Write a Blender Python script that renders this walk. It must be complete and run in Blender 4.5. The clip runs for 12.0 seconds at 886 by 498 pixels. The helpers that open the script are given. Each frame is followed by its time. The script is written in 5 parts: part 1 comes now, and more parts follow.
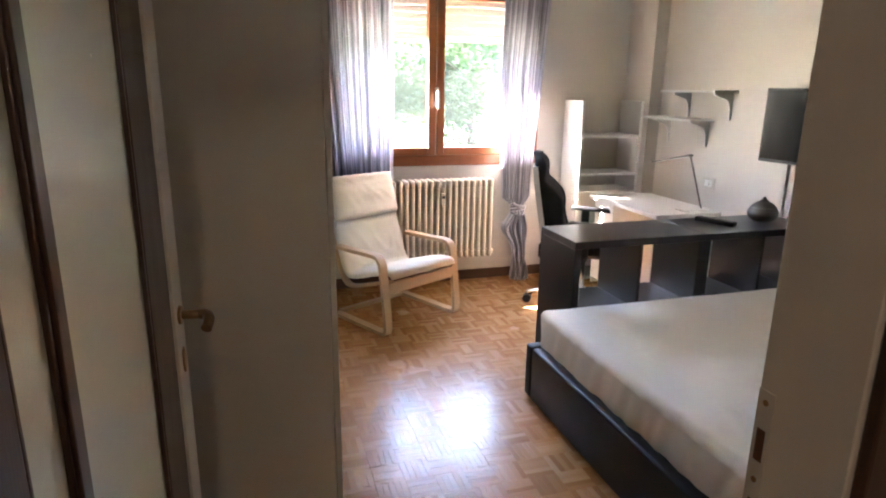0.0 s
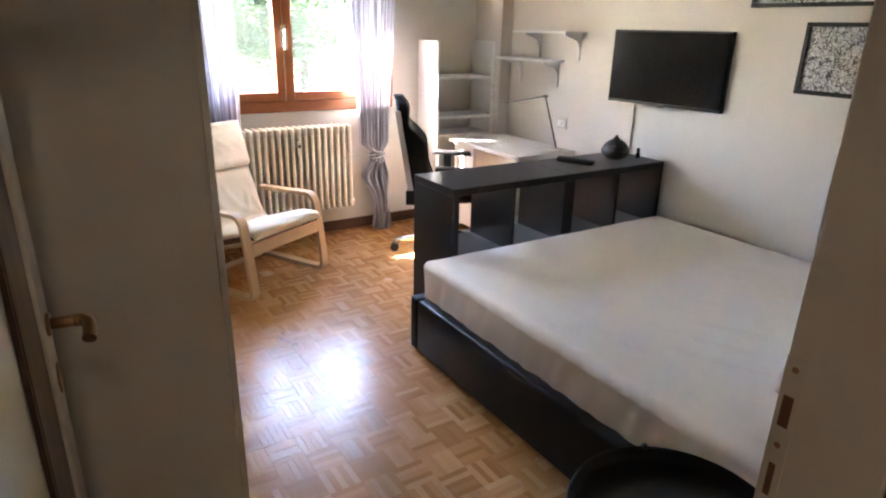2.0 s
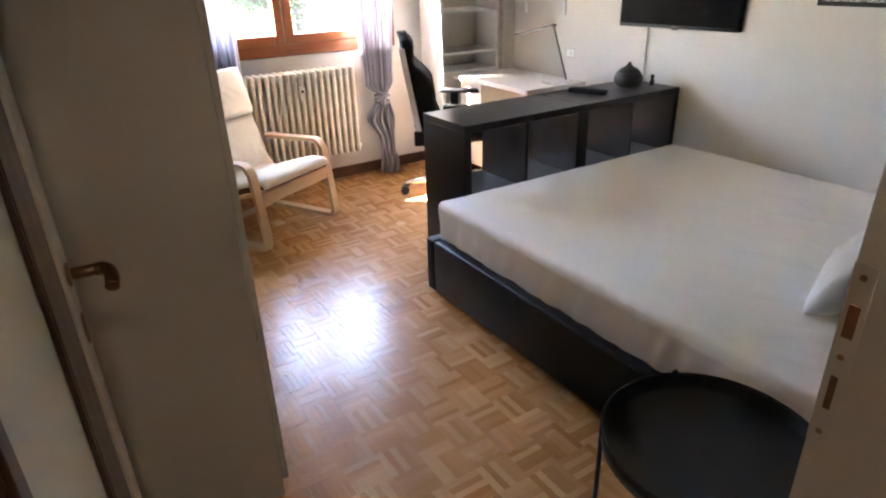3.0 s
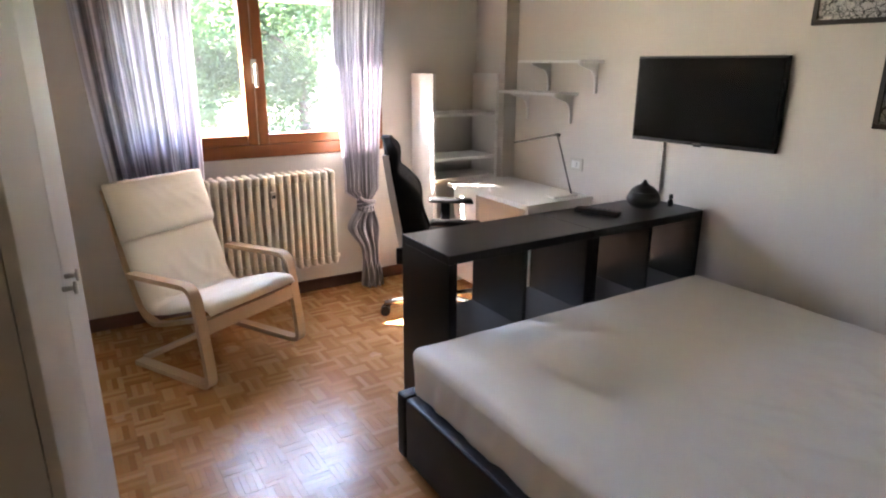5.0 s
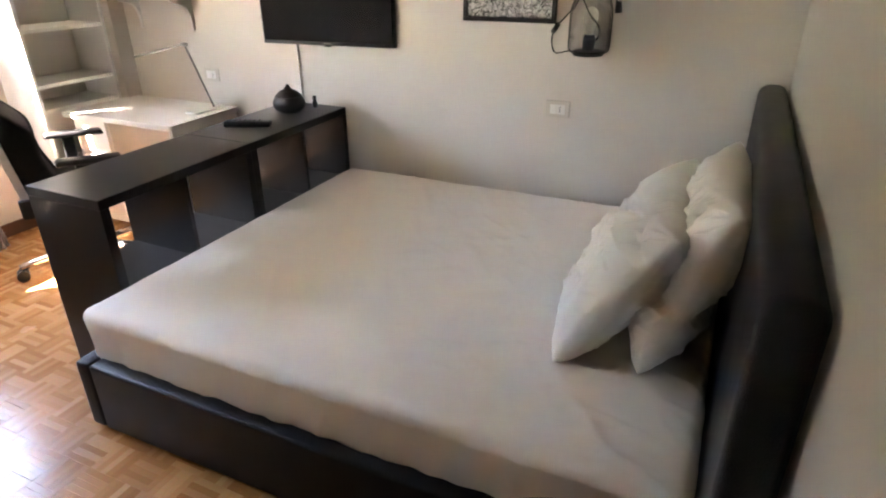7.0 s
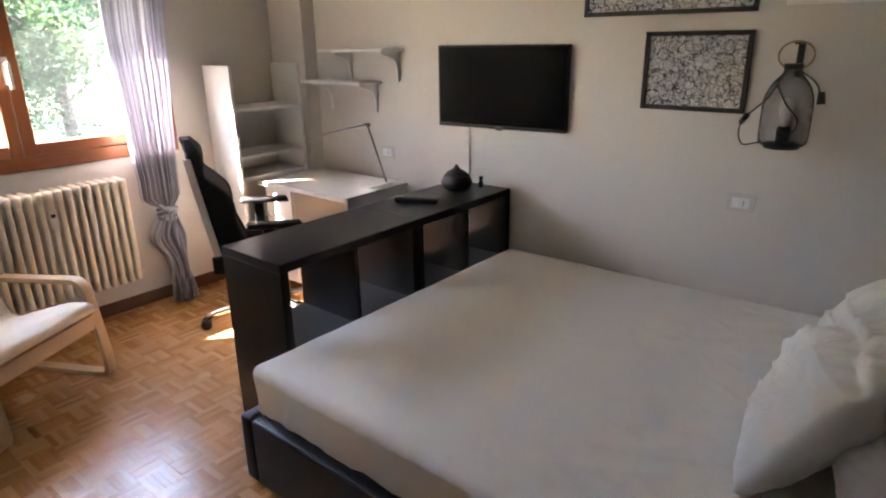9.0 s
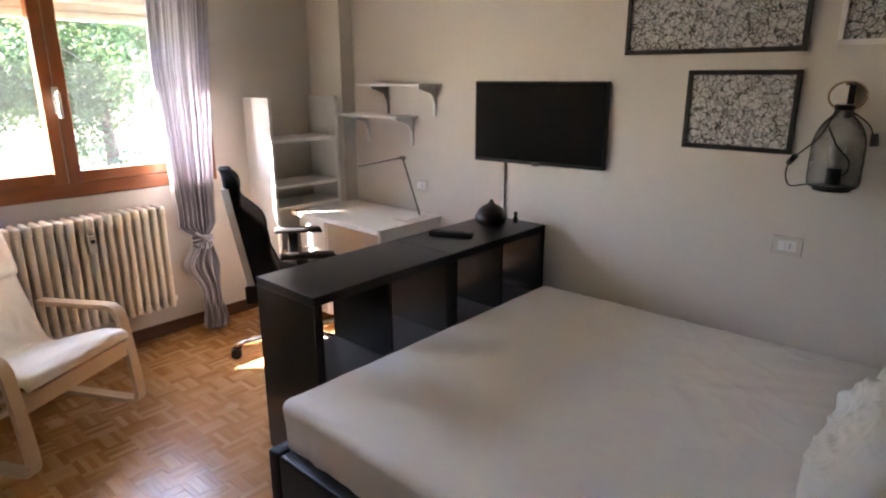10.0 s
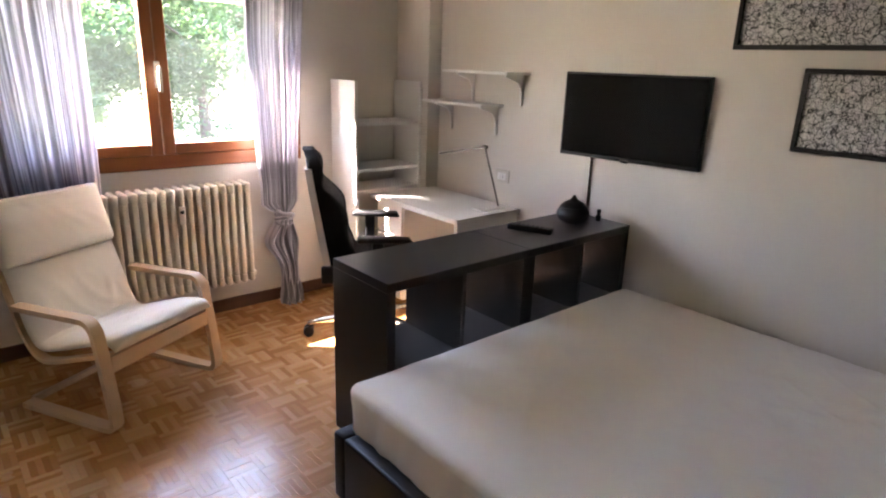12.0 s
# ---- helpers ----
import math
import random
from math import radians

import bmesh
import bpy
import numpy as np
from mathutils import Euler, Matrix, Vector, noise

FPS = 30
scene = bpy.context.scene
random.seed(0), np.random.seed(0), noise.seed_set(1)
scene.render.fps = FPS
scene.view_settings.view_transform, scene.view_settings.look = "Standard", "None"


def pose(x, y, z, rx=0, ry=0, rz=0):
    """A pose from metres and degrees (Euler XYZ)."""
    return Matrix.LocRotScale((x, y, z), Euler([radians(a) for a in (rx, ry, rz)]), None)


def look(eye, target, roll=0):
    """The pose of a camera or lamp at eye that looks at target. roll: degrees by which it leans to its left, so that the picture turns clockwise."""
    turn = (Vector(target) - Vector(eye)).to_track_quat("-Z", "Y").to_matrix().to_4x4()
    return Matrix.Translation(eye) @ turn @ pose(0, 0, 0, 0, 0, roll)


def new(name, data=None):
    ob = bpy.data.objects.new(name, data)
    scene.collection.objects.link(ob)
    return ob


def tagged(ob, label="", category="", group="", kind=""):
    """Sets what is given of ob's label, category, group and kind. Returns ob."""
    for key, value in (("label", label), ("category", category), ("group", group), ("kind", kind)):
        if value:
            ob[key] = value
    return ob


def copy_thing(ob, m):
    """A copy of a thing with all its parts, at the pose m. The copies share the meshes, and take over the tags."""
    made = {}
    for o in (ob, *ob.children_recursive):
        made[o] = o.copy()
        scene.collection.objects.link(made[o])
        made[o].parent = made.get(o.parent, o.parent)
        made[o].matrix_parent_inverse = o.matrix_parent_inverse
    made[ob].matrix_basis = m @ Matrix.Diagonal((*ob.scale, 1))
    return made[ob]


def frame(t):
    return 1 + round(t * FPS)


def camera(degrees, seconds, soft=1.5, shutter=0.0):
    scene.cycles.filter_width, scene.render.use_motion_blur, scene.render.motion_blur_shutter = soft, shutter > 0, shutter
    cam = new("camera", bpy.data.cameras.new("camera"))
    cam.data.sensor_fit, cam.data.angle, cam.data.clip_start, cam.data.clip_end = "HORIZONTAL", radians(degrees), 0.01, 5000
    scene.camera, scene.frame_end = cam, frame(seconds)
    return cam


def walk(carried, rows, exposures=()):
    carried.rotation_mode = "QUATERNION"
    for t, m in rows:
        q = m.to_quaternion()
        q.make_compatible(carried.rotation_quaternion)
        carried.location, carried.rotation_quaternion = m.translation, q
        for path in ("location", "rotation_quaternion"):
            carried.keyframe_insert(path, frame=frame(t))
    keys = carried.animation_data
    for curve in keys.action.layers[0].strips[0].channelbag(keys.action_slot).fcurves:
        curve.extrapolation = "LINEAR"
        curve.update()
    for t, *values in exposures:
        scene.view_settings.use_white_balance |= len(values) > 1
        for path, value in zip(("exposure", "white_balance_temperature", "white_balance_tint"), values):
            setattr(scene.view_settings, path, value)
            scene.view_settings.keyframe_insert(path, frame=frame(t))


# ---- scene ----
cam = camera(71.8, 12.0, soft=2.1)
PATH = [
    (0, (-3.093, -4.603, 1.535), (-2.525, -2.754, 1.027), 0.8),
    (0.5, (-3.158, -4.516, 1.507), (-2.427, -2.702, 1.087), 1.2),
    (1, (-3.191, -4.441, 1.555), (-2.258, -2.734, 1.092), 0.4),
    (1.5, (-3.197, -4.392, 1.537), (-2.29, -2.709, 0.951), 0.6),
    (2, (-3.21, -4.395, 1.541), (-2.191, -2.812, 0.864), 1.4),
    (2.5, (-3.209, -4.385, 1.503), (-2.174, -2.879, 0.69), 1.7),
    (3, (-3.223, -4.35, 1.501), (-2.263, -2.811, 0.659), -1.7),
    (3.5, (-3.142, -4.279, 1.527), (-2.162, -2.667, 0.863), -0.4),
    (3.7, (-3.087, -4.212, 1.525), (-2.162, -2.539, 0.939), 0.7),
    (5.3, (-2.8, -3.852, 1.513), (-1.707, -2.278, 0.942), 0.0),
    (5.5, (-2.799, -3.851, 1.547), (-1.536, -2.434, 0.916), -0.2),
    (6, (-2.853, -3.863, 1.541), (-1.287, -2.91, 0.742), -1.3),
    (6.5, (-2.884, -3.865, 1.549), (-1.259, -3.084, 0.684), -0.4),
    (6.7, (-2.882, -3.882, 1.571), (-1.253, -3.121, 0.695), -0.4),
    (8.3, (-2.878, -3.837, 1.57), (-1.244, -2.999, 0.777), 0.1),
    (8.5, (-2.881, -3.818, 1.576), (-1.271, -2.907, 0.817), 0.1),
    (9, (-2.856, -3.794, 1.584), (-1.393, -2.591, 0.941), -0.8),
    (9.5, (-2.848, -3.753, 1.588), (-1.408, -2.502, 0.987), -0.2),
    (10, (-2.849, -3.74, 1.588), (-1.418, -2.452, 1.045), -0.1),
    (10.5, (-2.837, -3.731, 1.595), (-1.465, -2.361, 1.106), 0.1),
    (11, (-2.832, -3.702, 1.596), (-1.541, -2.257, 1.101), 0.6),
    (11.5, (-2.838, -3.682, 1.596), (-1.609, -2.193, 1.076), 1.2),
    (12, (-2.824, -3.676, 1.584), (-1.566, -2.234, 1.002), 2.0),
]
EXPOSURES = [(0, 6.17, 6280, 21), (2.6, 6.22, 6280, 20), (3.7, 6.17, 6330, 20), (5.5, 5.62, 6530, 22), (6.0, 5.77, 6780, 21), (6.4, 6.32, 6830, 21), (6.8, 6.34, 6830, 21), (8.3, 6.42, 6380, 20), (8.6, 6.37, 6430, 21), (9, 5.57, 6530, 23), (9.6, 5.47, 6630, 24), (12, 5.57, 6580, 25)]
walk(cam, [(t, look(e, g, r)) for t, e, g, r in PATH], EXPOSURES)

# ---- world and sun ----
SUN_WAY = Vector((0.80, -0.67, -1.0)).normalized()
world = bpy.data.worlds.new("sky")
scene.world = world
world.use_nodes = True
wn = world.node_tree
sky = wn.nodes.new("ShaderNodeTexSky")
sky.sky_type = "NISHITA"
sky.sun_disc = False
sky.sun_elevation = math.asin(-SUN_WAY.z)
sky.sun_rotation = math.atan2(-SUN_WAY.x, -SUN_WAY.y)
wn.nodes["Background"].inputs["Strength"].default_value = 0.125
wn.links.new(sky.outputs[0], wn.nodes["Background"].inputs["Color"])
sun_data = bpy.data.lights.new("sun", "SUN")
sun_data.energy, sun_data.angle, sun_data.color = 5.0, radians(0.6), (1.0, 0.93, 0.82)
sun = new("sun", sun_data)
sun.matrix_world = look((-6, 6, 8), Vector((-6, 6, 8)) + SUN_WAY)


# unseen area lamp added to strengthen the open sky's light above the garden trees
sky_data = bpy.data.lights.new("open_sky_fill", "AREA")
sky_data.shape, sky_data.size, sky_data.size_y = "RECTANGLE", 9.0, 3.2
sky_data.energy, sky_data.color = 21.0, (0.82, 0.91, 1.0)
sky_lamp = new("open_sky_fill", sky_data)
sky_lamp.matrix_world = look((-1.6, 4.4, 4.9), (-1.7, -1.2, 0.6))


# ---- materials ----
def mat(name, colour, rough=0.5, metal=0.0, colour2=None, scale=8.0, detail=4.0, bump=0.0, bump_scale=60.0,
        fine=0.06, gloss=0.5, stretch=(1, 1, 1), rough_var=0.08):
    """A principled material with variation at two scales, in metres."""
    m = bpy.data.materials.new(name)
    m.use_nodes = True
    nt = m.node_tree
    n, l = nt.nodes, nt.links
    b = n["Principled BSDF"]
    b.inputs["Metallic"].default_value = metal
    b.inputs["Specular IOR Level"].default_value = gloss
    co = n.new("ShaderNodeTexCoord")
    mp = n.new("ShaderNodeMapping")
    mp.inputs["Scale"].default_value = stretch
    l.new(co.outputs["Object"], mp.inputs["Vector"])
    big = n.new("ShaderNodeTexNoise")
    big.inputs["Scale"].default_value, big.inputs["Detail"].default_value = scale, detail
    small = n.new("ShaderNodeTexNoise")
    small.inputs["Scale"].default_value, small.inputs["Detail"].default_value = bump_scale, 3.0
    l.new(mp.outputs[0], big.inputs["Vector"])
    l.new(mp.outputs[0], small.inputs["Vector"])
    c2 = colour2 or tuple(c * 0.86 for c in colour)
    ramp = n.new("ShaderNodeMix")
    ramp.data_type = "RGBA"
    ramp.inputs["A"].default_value, ramp.inputs["B"].default_value = (*colour, 1), (*c2, 1)
    l.new(big.outputs["Fac"], ramp.inputs["Factor"])
    fine_mix = n.new("ShaderNodeMix")
    fine_mix.data_type, fine_mix.blend_type = "RGBA", "MULTIPLY"
    fine_mix.inputs["Factor"].default_value = fine
    l.new(ramp.outputs["Result"], fine_mix.inputs["A"])
    l.new(small.outputs["Color"], fine_mix.inputs["B"])
    l.new(fine_mix.outputs["Result"], b.inputs["Base Color"])
    rr = n.new("ShaderNodeMapRange")
    rr.inputs["To Min"].default_value, rr.inputs["To Max"].default_value = max(0.02, rough - rough_var), min(1.0, rough + rough_var)
    l.new(big.outputs["Fac"], rr.inputs["Value"])
    l.new(rr.outputs[0], b.inputs["Roughness"])
    if bump:
        bp = n.new("ShaderNodeBump")
        bp.inputs["Strength"].default_value, bp.inputs["Distance"].default_value = bump, 0.004
        l.new(small.outputs["Fac"], bp.inputs["Height"])
        l.new(bp.outputs[0], b.inputs["Normal"])
    return m


def wood(name, light, dark, rough=0.35, along="x", scale=5.0):
    s = {"x": (0.6, 6, 6), "y": (6, 0.6, 6), "z": (6, 6, 0.6)}[along]
    return mat(name, light, rough, colour2=dark, scale=scale, detail=8, stretch=s, bump=0.08, bump_scale=40, fine=0.15)


M_WALL = mat("white_wall_paint", (0.655, 0.61, 0.545), 0.75, colour2=(0.615, 0.57, 0.505), scale=1.3, bump=0.12, bump_scale=90)
M_CEIL = mat("ceiling_paint", (0.72, 0.705, 0.675), 0.85, scale=1.1, bump=0.1, bump_scale=80)
M_HALL = mat("hall_paint", (0.80, 0.76, 0.68), 0.7, scale=1.2, bump=0.1)
M_WIN = wood("window_wood", (0.33, 0.115, 0.035), (0.20, 0.06, 0.02), 0.38, "x")
M_WINV = wood("window_wood_upright", (0.33, 0.115, 0.035), (0.20, 0.06, 0.02), 0.38, "z")
M_BASE = wood("baseboard_wood", (0.16, 0.07, 0.035), (0.09, 0.04, 0.02), 0.4, "x")
M_BLACK = mat("black_brown_laminate", (0.0085, 0.0075, 0.007), 0.29, gloss=0.36, colour2=(0.012, 0.0105, 0.0095), scale=6, stretch=(1, 12, 12), fine=0.03, rough_var=0.02)
M_LEATHER = mat("black_leatherette", (0.006, 0.006, 0.008), 0.42, gloss=0.22, colour2=(0.008, 0.008, 0.010), scale=10, bump=0.35, bump_scale=220)
M_SHEET = mat("white_sheet", (0.86, 0.83, 0.79), 0.85, colour2=(0.82, 0.785, 0.745), scale=2.2, bump=0.25, bump_scale=18, gloss=0.2)
M_PILLOW = mat("cream_pillowcase", (0.87, 0.86, 0.83), 0.85, colour2=(0.83, 0.81, 0.77), scale=5, bump=0.4, bump_scale=25, gloss=0.2)
M_WHITE = mat("white_laminate", (0.80, 0.79, 0.76), 0.38, colour2=(0.76, 0.75, 0.715), scale=3)
M_WARD = mat("wardrobe_laminate", (0.50, 0.47, 0.415), 0.5, colour2=(0.46, 0.43, 0.38), scale=2.5)
M_RAD = mat("radiator_enamel", (0.70, 0.635, 0.52), 0.42, colour2=(0.63, 0.565, 0.455), scale=9, bump=0.1)
M_BIRCH = wood("birch_veneer", (0.66, 0.47, 0.29), (0.56, 0.38, 0.22), 0.42, "y", 3.0)
M_COTTON = mat("cream_cotton", (0.83, 0.785, 0.69), 0.9, colour2=(0.78, 0.725, 0.62), scale=6, bump=0.4, bump_scale=160, gloss=0.15)
M_PLASTIC = mat("black_plastic", (0.007, 0.007, 0.008), 0.4, gloss=0.35, scale=10)
M_SCREEN = mat("tv_screen", (0.003, 0.003, 0.0035), 0.2, gloss=0.2, scale=2, fine=0.02, rough_var=0.03)
M_MESHFAB = mat("black_chair_fabric", (0.006, 0.006, 0.007), 0.8, scale=20, bump=0.5, bump_scale=300, gloss=0.2)
M_CHAIRWHITE = mat("white_leatherette", (0.72, 0.71, 0.72), 0.45, scale=8, bump=0.2, bump_scale=150)
M_CHROME = mat("polished_steel", (0.70, 0.70, 0.72), 0.18, 1.0, scale=6)
M_ALU = mat("brushed_grey_metal", (0.17, 0.155, 0.14), 0.4, 1.0, scale=8)
M_BRASS = mat("old_brass", (0.36, 0.23, 0.13), 0.36, 1.0, colour2=(0.24, 0.15, 0.08), scale=25)
M_BRACKET = mat("pale_bracket_paint", (0.78, 0.765, 0.73), 0.45, scale=9)
M_IVORY = mat("ivory_plastic", (0.62, 0.585, 0.51), 0.4, scale=9)
M_SLAT = mat("shutter_plastic", (0.72, 0.69, 0.61), 0.5, colour2=(0.66, 0.63, 0.55), scale=5)
M_TABLE = mat("black_table_steel", (0.008, 0.009, 0.010), 0.5, gloss=0.3, colour2=(0.012, 0.013, 0.014), scale=9, bump=0.1, bump_scale=250)
M_CLAY = mat("dark_diffuser_wood", (0.010, 0.007, 0.006), 0.5, colour2=(0.016, 0.010, 0.008), scale=12, stretch=(1, 1, 5))
M_FRAME = mat("black_frame", (0.008, 0.007, 0.007), 0.45, scale=14)
M_DARKDOOR = wood("dark_door_wood", (0.055, 0.026, 0.016), (0.03, 0.014, 0.009), 0.4, "z")
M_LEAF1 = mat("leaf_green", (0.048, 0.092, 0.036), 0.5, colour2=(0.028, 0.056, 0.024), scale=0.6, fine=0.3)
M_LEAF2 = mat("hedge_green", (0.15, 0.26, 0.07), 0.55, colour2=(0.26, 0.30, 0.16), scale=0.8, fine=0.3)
M_BARK = mat("bark", (0.10, 0.075, 0.055), 0.9, colour2=(0.06, 0.045, 0.035), scale=5, bump=0.8, bump_scale=20)
M_GROUND = mat("garden_ground", (0.42, 0.41, 0.33), 0.95, colour2=(0.33, 0.36, 0.22), scale=0.7, bump=0.5, bump_scale=8)
M_FACADE = mat("facade_render", (0.55, 0.48, 0.38), 0.9, scale=0.8, bump=0.3, bump_scale=30)


def leafy(m):
    """Lets light through thin leaves."""
    nt = m.node_tree
    b = nt.nodes["Principled BSDF"]
    tr = nt.nodes.new("ShaderNodeBsdfTranslucent")
    mx = nt.nodes.new("ShaderNodeMixShader")
    mx.inputs[0].default_value = 0.35
    tr.inputs["Color"].default_value = (0.13, 0.23, 0.07, 1)
    nt.links.new(b.outputs[0], mx.inputs[1])
    nt.links.new(tr.outputs[0], mx.inputs[2])
    nt.links.new(mx.outputs[0], nt.nodes["Material Output"].inputs[0])


leafy(M_LEAF1), leafy(M_LEAF2)


def glass_mat(name, rough, colour=(1, 1, 1), clear=0.9, haze=0.003):
    m = bpy.data.materials.new(name)
    m.use_nodes = True
    nt = m.node_tree
    nt.nodes.remove(nt.nodes["Principled BSDF"])
    gl = nt.nodes.new("ShaderNodeBsdfGlossy")
    gl.inputs["Roughness"].default_value = rough
    tr = nt.nodes.new("ShaderNodeBsdfTransparent")
    tr.inputs["Color"].default_value = (*colour, 1)
    mx = nt.nodes.new("ShaderNodeMixShader")
    mx.inputs[0].default_value = 1 - clear
    nt.links.new(tr.outputs[0], mx.inputs[1])
    nt.links.new(gl.outputs[0], mx.inputs[2])
    # a thin translucent veil that imitates sun glare haze on the panes
    hz = nt.nodes.new("ShaderNodeBsdfTranslucent")
    hz.inputs["Color"].default_value = (0.9, 0.93, 1.0, 1)
    m2 = nt.nodes.new("ShaderNodeMixShader")
    m2.inputs[0].default_value = haze
    nt.links.new(mx.outputs[0], m2.inputs[1])
    nt.links.new(hz.outputs[0], m2.inputs[2])
    nt.links.new(m2.outputs[0], nt.nodes["Material Output"].inputs[0])
    return m


M_PANE = glass_mat("window_glass", 0.03, (0.97, 0.99, 0.98), 0.94)
M_FROST = mat("frosted_glass", (0.80, 0.83, 0.74), 0.24, colour2=(0.73, 0.76, 0.67), scale=3, bump=0.18, bump_scale=260, rough_var=0.1)
M_FROST.node_tree.nodes["Principled BSDF"].inputs["Transmission Weight"].default_value = 0.15
M_BULB = mat("milk_bulb", (0.75, 0.73, 0.68), 0.25, scale=5)


# glowing bowl of the unseen light added in the corridor
M_LIT = mat("lit_bowl", (0.9, 0.85, 0.75), 0.4, scale=5)
M_LIT.node_tree.nodes["Principled BSDF"].inputs["Emission Color"].default_value = (1.0, 0.82, 0.60, 1)
M_LIT.node_tree.nodes["Principled BSDF"].inputs["Emission Strength"].default_value = 0.6


def curtain_mat():
    """Semi-sheer cloth with fine grey and violet vertical stripes."""
    m = mat("striped_sheer", (0.60, 0.56, 0.56), 0.9, scale=5, bump=0.3, bump_scale=250, gloss=0.1)
    nt = m.node_tree
    n, l = nt.nodes, nt.links
    uv = n.new("ShaderNodeUVMap")
    sep = n.new("ShaderNodeSeparateXYZ")
    l.new(uv.outputs[0], sep.inputs[0])
    w = n.new("ShaderNodeTexNoise")
    w.noise_dimensions = "1D"
    w.inputs["Scale"].default_value, w.inputs["Detail"].default_value = 26.0, 3.0
    l.new(sep.outputs["X"], w.inputs["W"])
    cr = n.new("ShaderNodeValToRGB")
    cr.color_ramp.elements[0].position, cr.color_ramp.elements[0].color = 0.44, (0.33, 0.315, 0.345, 1)
    cr.color_ramp.elements[1].position, cr.color_ramp.elements[1].color = 0.56, (0.69, 0.675, 0.725, 1)
    l.new(w.outputs["Fac"], cr.inputs[0])
    b = n["Principled BSDF"]
    l.new(cr.outputs[0], b.inputs["Base Color"])
    tl = n.new("ShaderNodeBsdfTranslucent")
    l.new(cr.outputs[0], tl.inputs["Color"])
    tp = n.new("ShaderNodeBsdfTransparent")
    m1, m2 = n.new("ShaderNodeMixShader"), n.new("ShaderNodeMixShader")
    m1.inputs[0].default_value, m2.inputs[0].default_value = 0.40, 0.12
    l.new(b.outputs[0], m1.inputs[1]), l.new(tl.outputs[0], m1.inputs[2])
    l.new(m1.outputs[0], m2.inputs[1]), l.new(tp.outputs[0], m2.inputs[2])
    l.new(m2.outputs[0], n["Material Output"].inputs[0])
    return m


M_CURTAIN = curtain_mat()


def parquet_mat():
    """Oiled oak fingers, each with its own tone and grain."""
    m = bpy.data.materials.new("oak_parquet")
    m.use_nodes = True
    nt = m.node_tree
    n, l = nt.nodes, nt.links
    b = n["Principled BSDF"]
    b.inputs["Specular IOR Level"].default_value = 0.38
    isl, inf = n.new("ShaderNodeNewGeometry"), n.new("ShaderNodeObjectInfo")
    add = n.new("ShaderNodeMath")
    add.operation = "ADD"
    l.new(isl.outputs["Random Per Island"], add.inputs[0]), l.new(inf.outputs["Random"], add.inputs[1])
    fr = n.new("ShaderNodeMath")
    fr.operation = "FRACT"
    l.new(add.outputs[0], fr.inputs[0])
    cr = n.new("ShaderNodeValToRGB")
    e = cr.color_ramp.elements
    e[0].position, e[0].color = 0.0, (0.41, 0.188, 0.066, 1)
    e[1].position, e[1].color = 1.0, (0.64, 0.378, 0.175, 1)
    mid = e.new(0.55)
    mid.color = (0.53, 0.270, 0.105, 1)
    l.new(fr.outputs[0], cr.inputs[0])
    co = n.new("ShaderNodeTexCoord")
    nz = n.new("ShaderNodeTexNoise")
    nz.inputs["Scale"].default_value, nz.inputs["Detail"].default_value = 70, 5
    l.new(co.outputs["Object"], nz.inputs["Vector"])
    mx = n.new("ShaderNodeMix")
    mx.data_type, mx.blend_type = "RGBA", "MULTIPLY"
    mx.inputs["Factor"].default_value = 0.3
    l.new(cr.outputs[0], mx.inputs["A"]), l.new(nz.outputs["Color"], mx.inputs["B"])
    l.new(mx.outputs["Result"], b.inputs["Base Color"])
    worn = n.new("ShaderNodeTexNoise")
    worn.inputs["Scale"].default_value, worn.inputs["Detail"].default_value = 2.2, 4
    l.new(co.outputs["Object"], worn.inputs["Vector"])
    mr = n.new("ShaderNodeMapRange")
    mr.inputs["To Min"].default_value, mr.inputs["To Max"].default_value = 0.17, 0.33
    l.new(worn.outputs["Fac"], mr.inputs["Value"]), l.new(mr.outputs[0], b.inputs["Roughness"])
    bp = n.new("ShaderNodeBump")
    bp.inputs["Strength"].default_value, bp.inputs["Distance"].default_value = 0.12, 0.002
    l.new(nz.outputs["Fac"], bp.inputs["Height"]), l.new(bp.outputs[0], b.inputs["Normal"])
    return m


M_PARQUET = parquet_mat()
M_JOINT = mat("parquet_joint", (0.20, 0.09, 0.035), 0.6, scale=6)


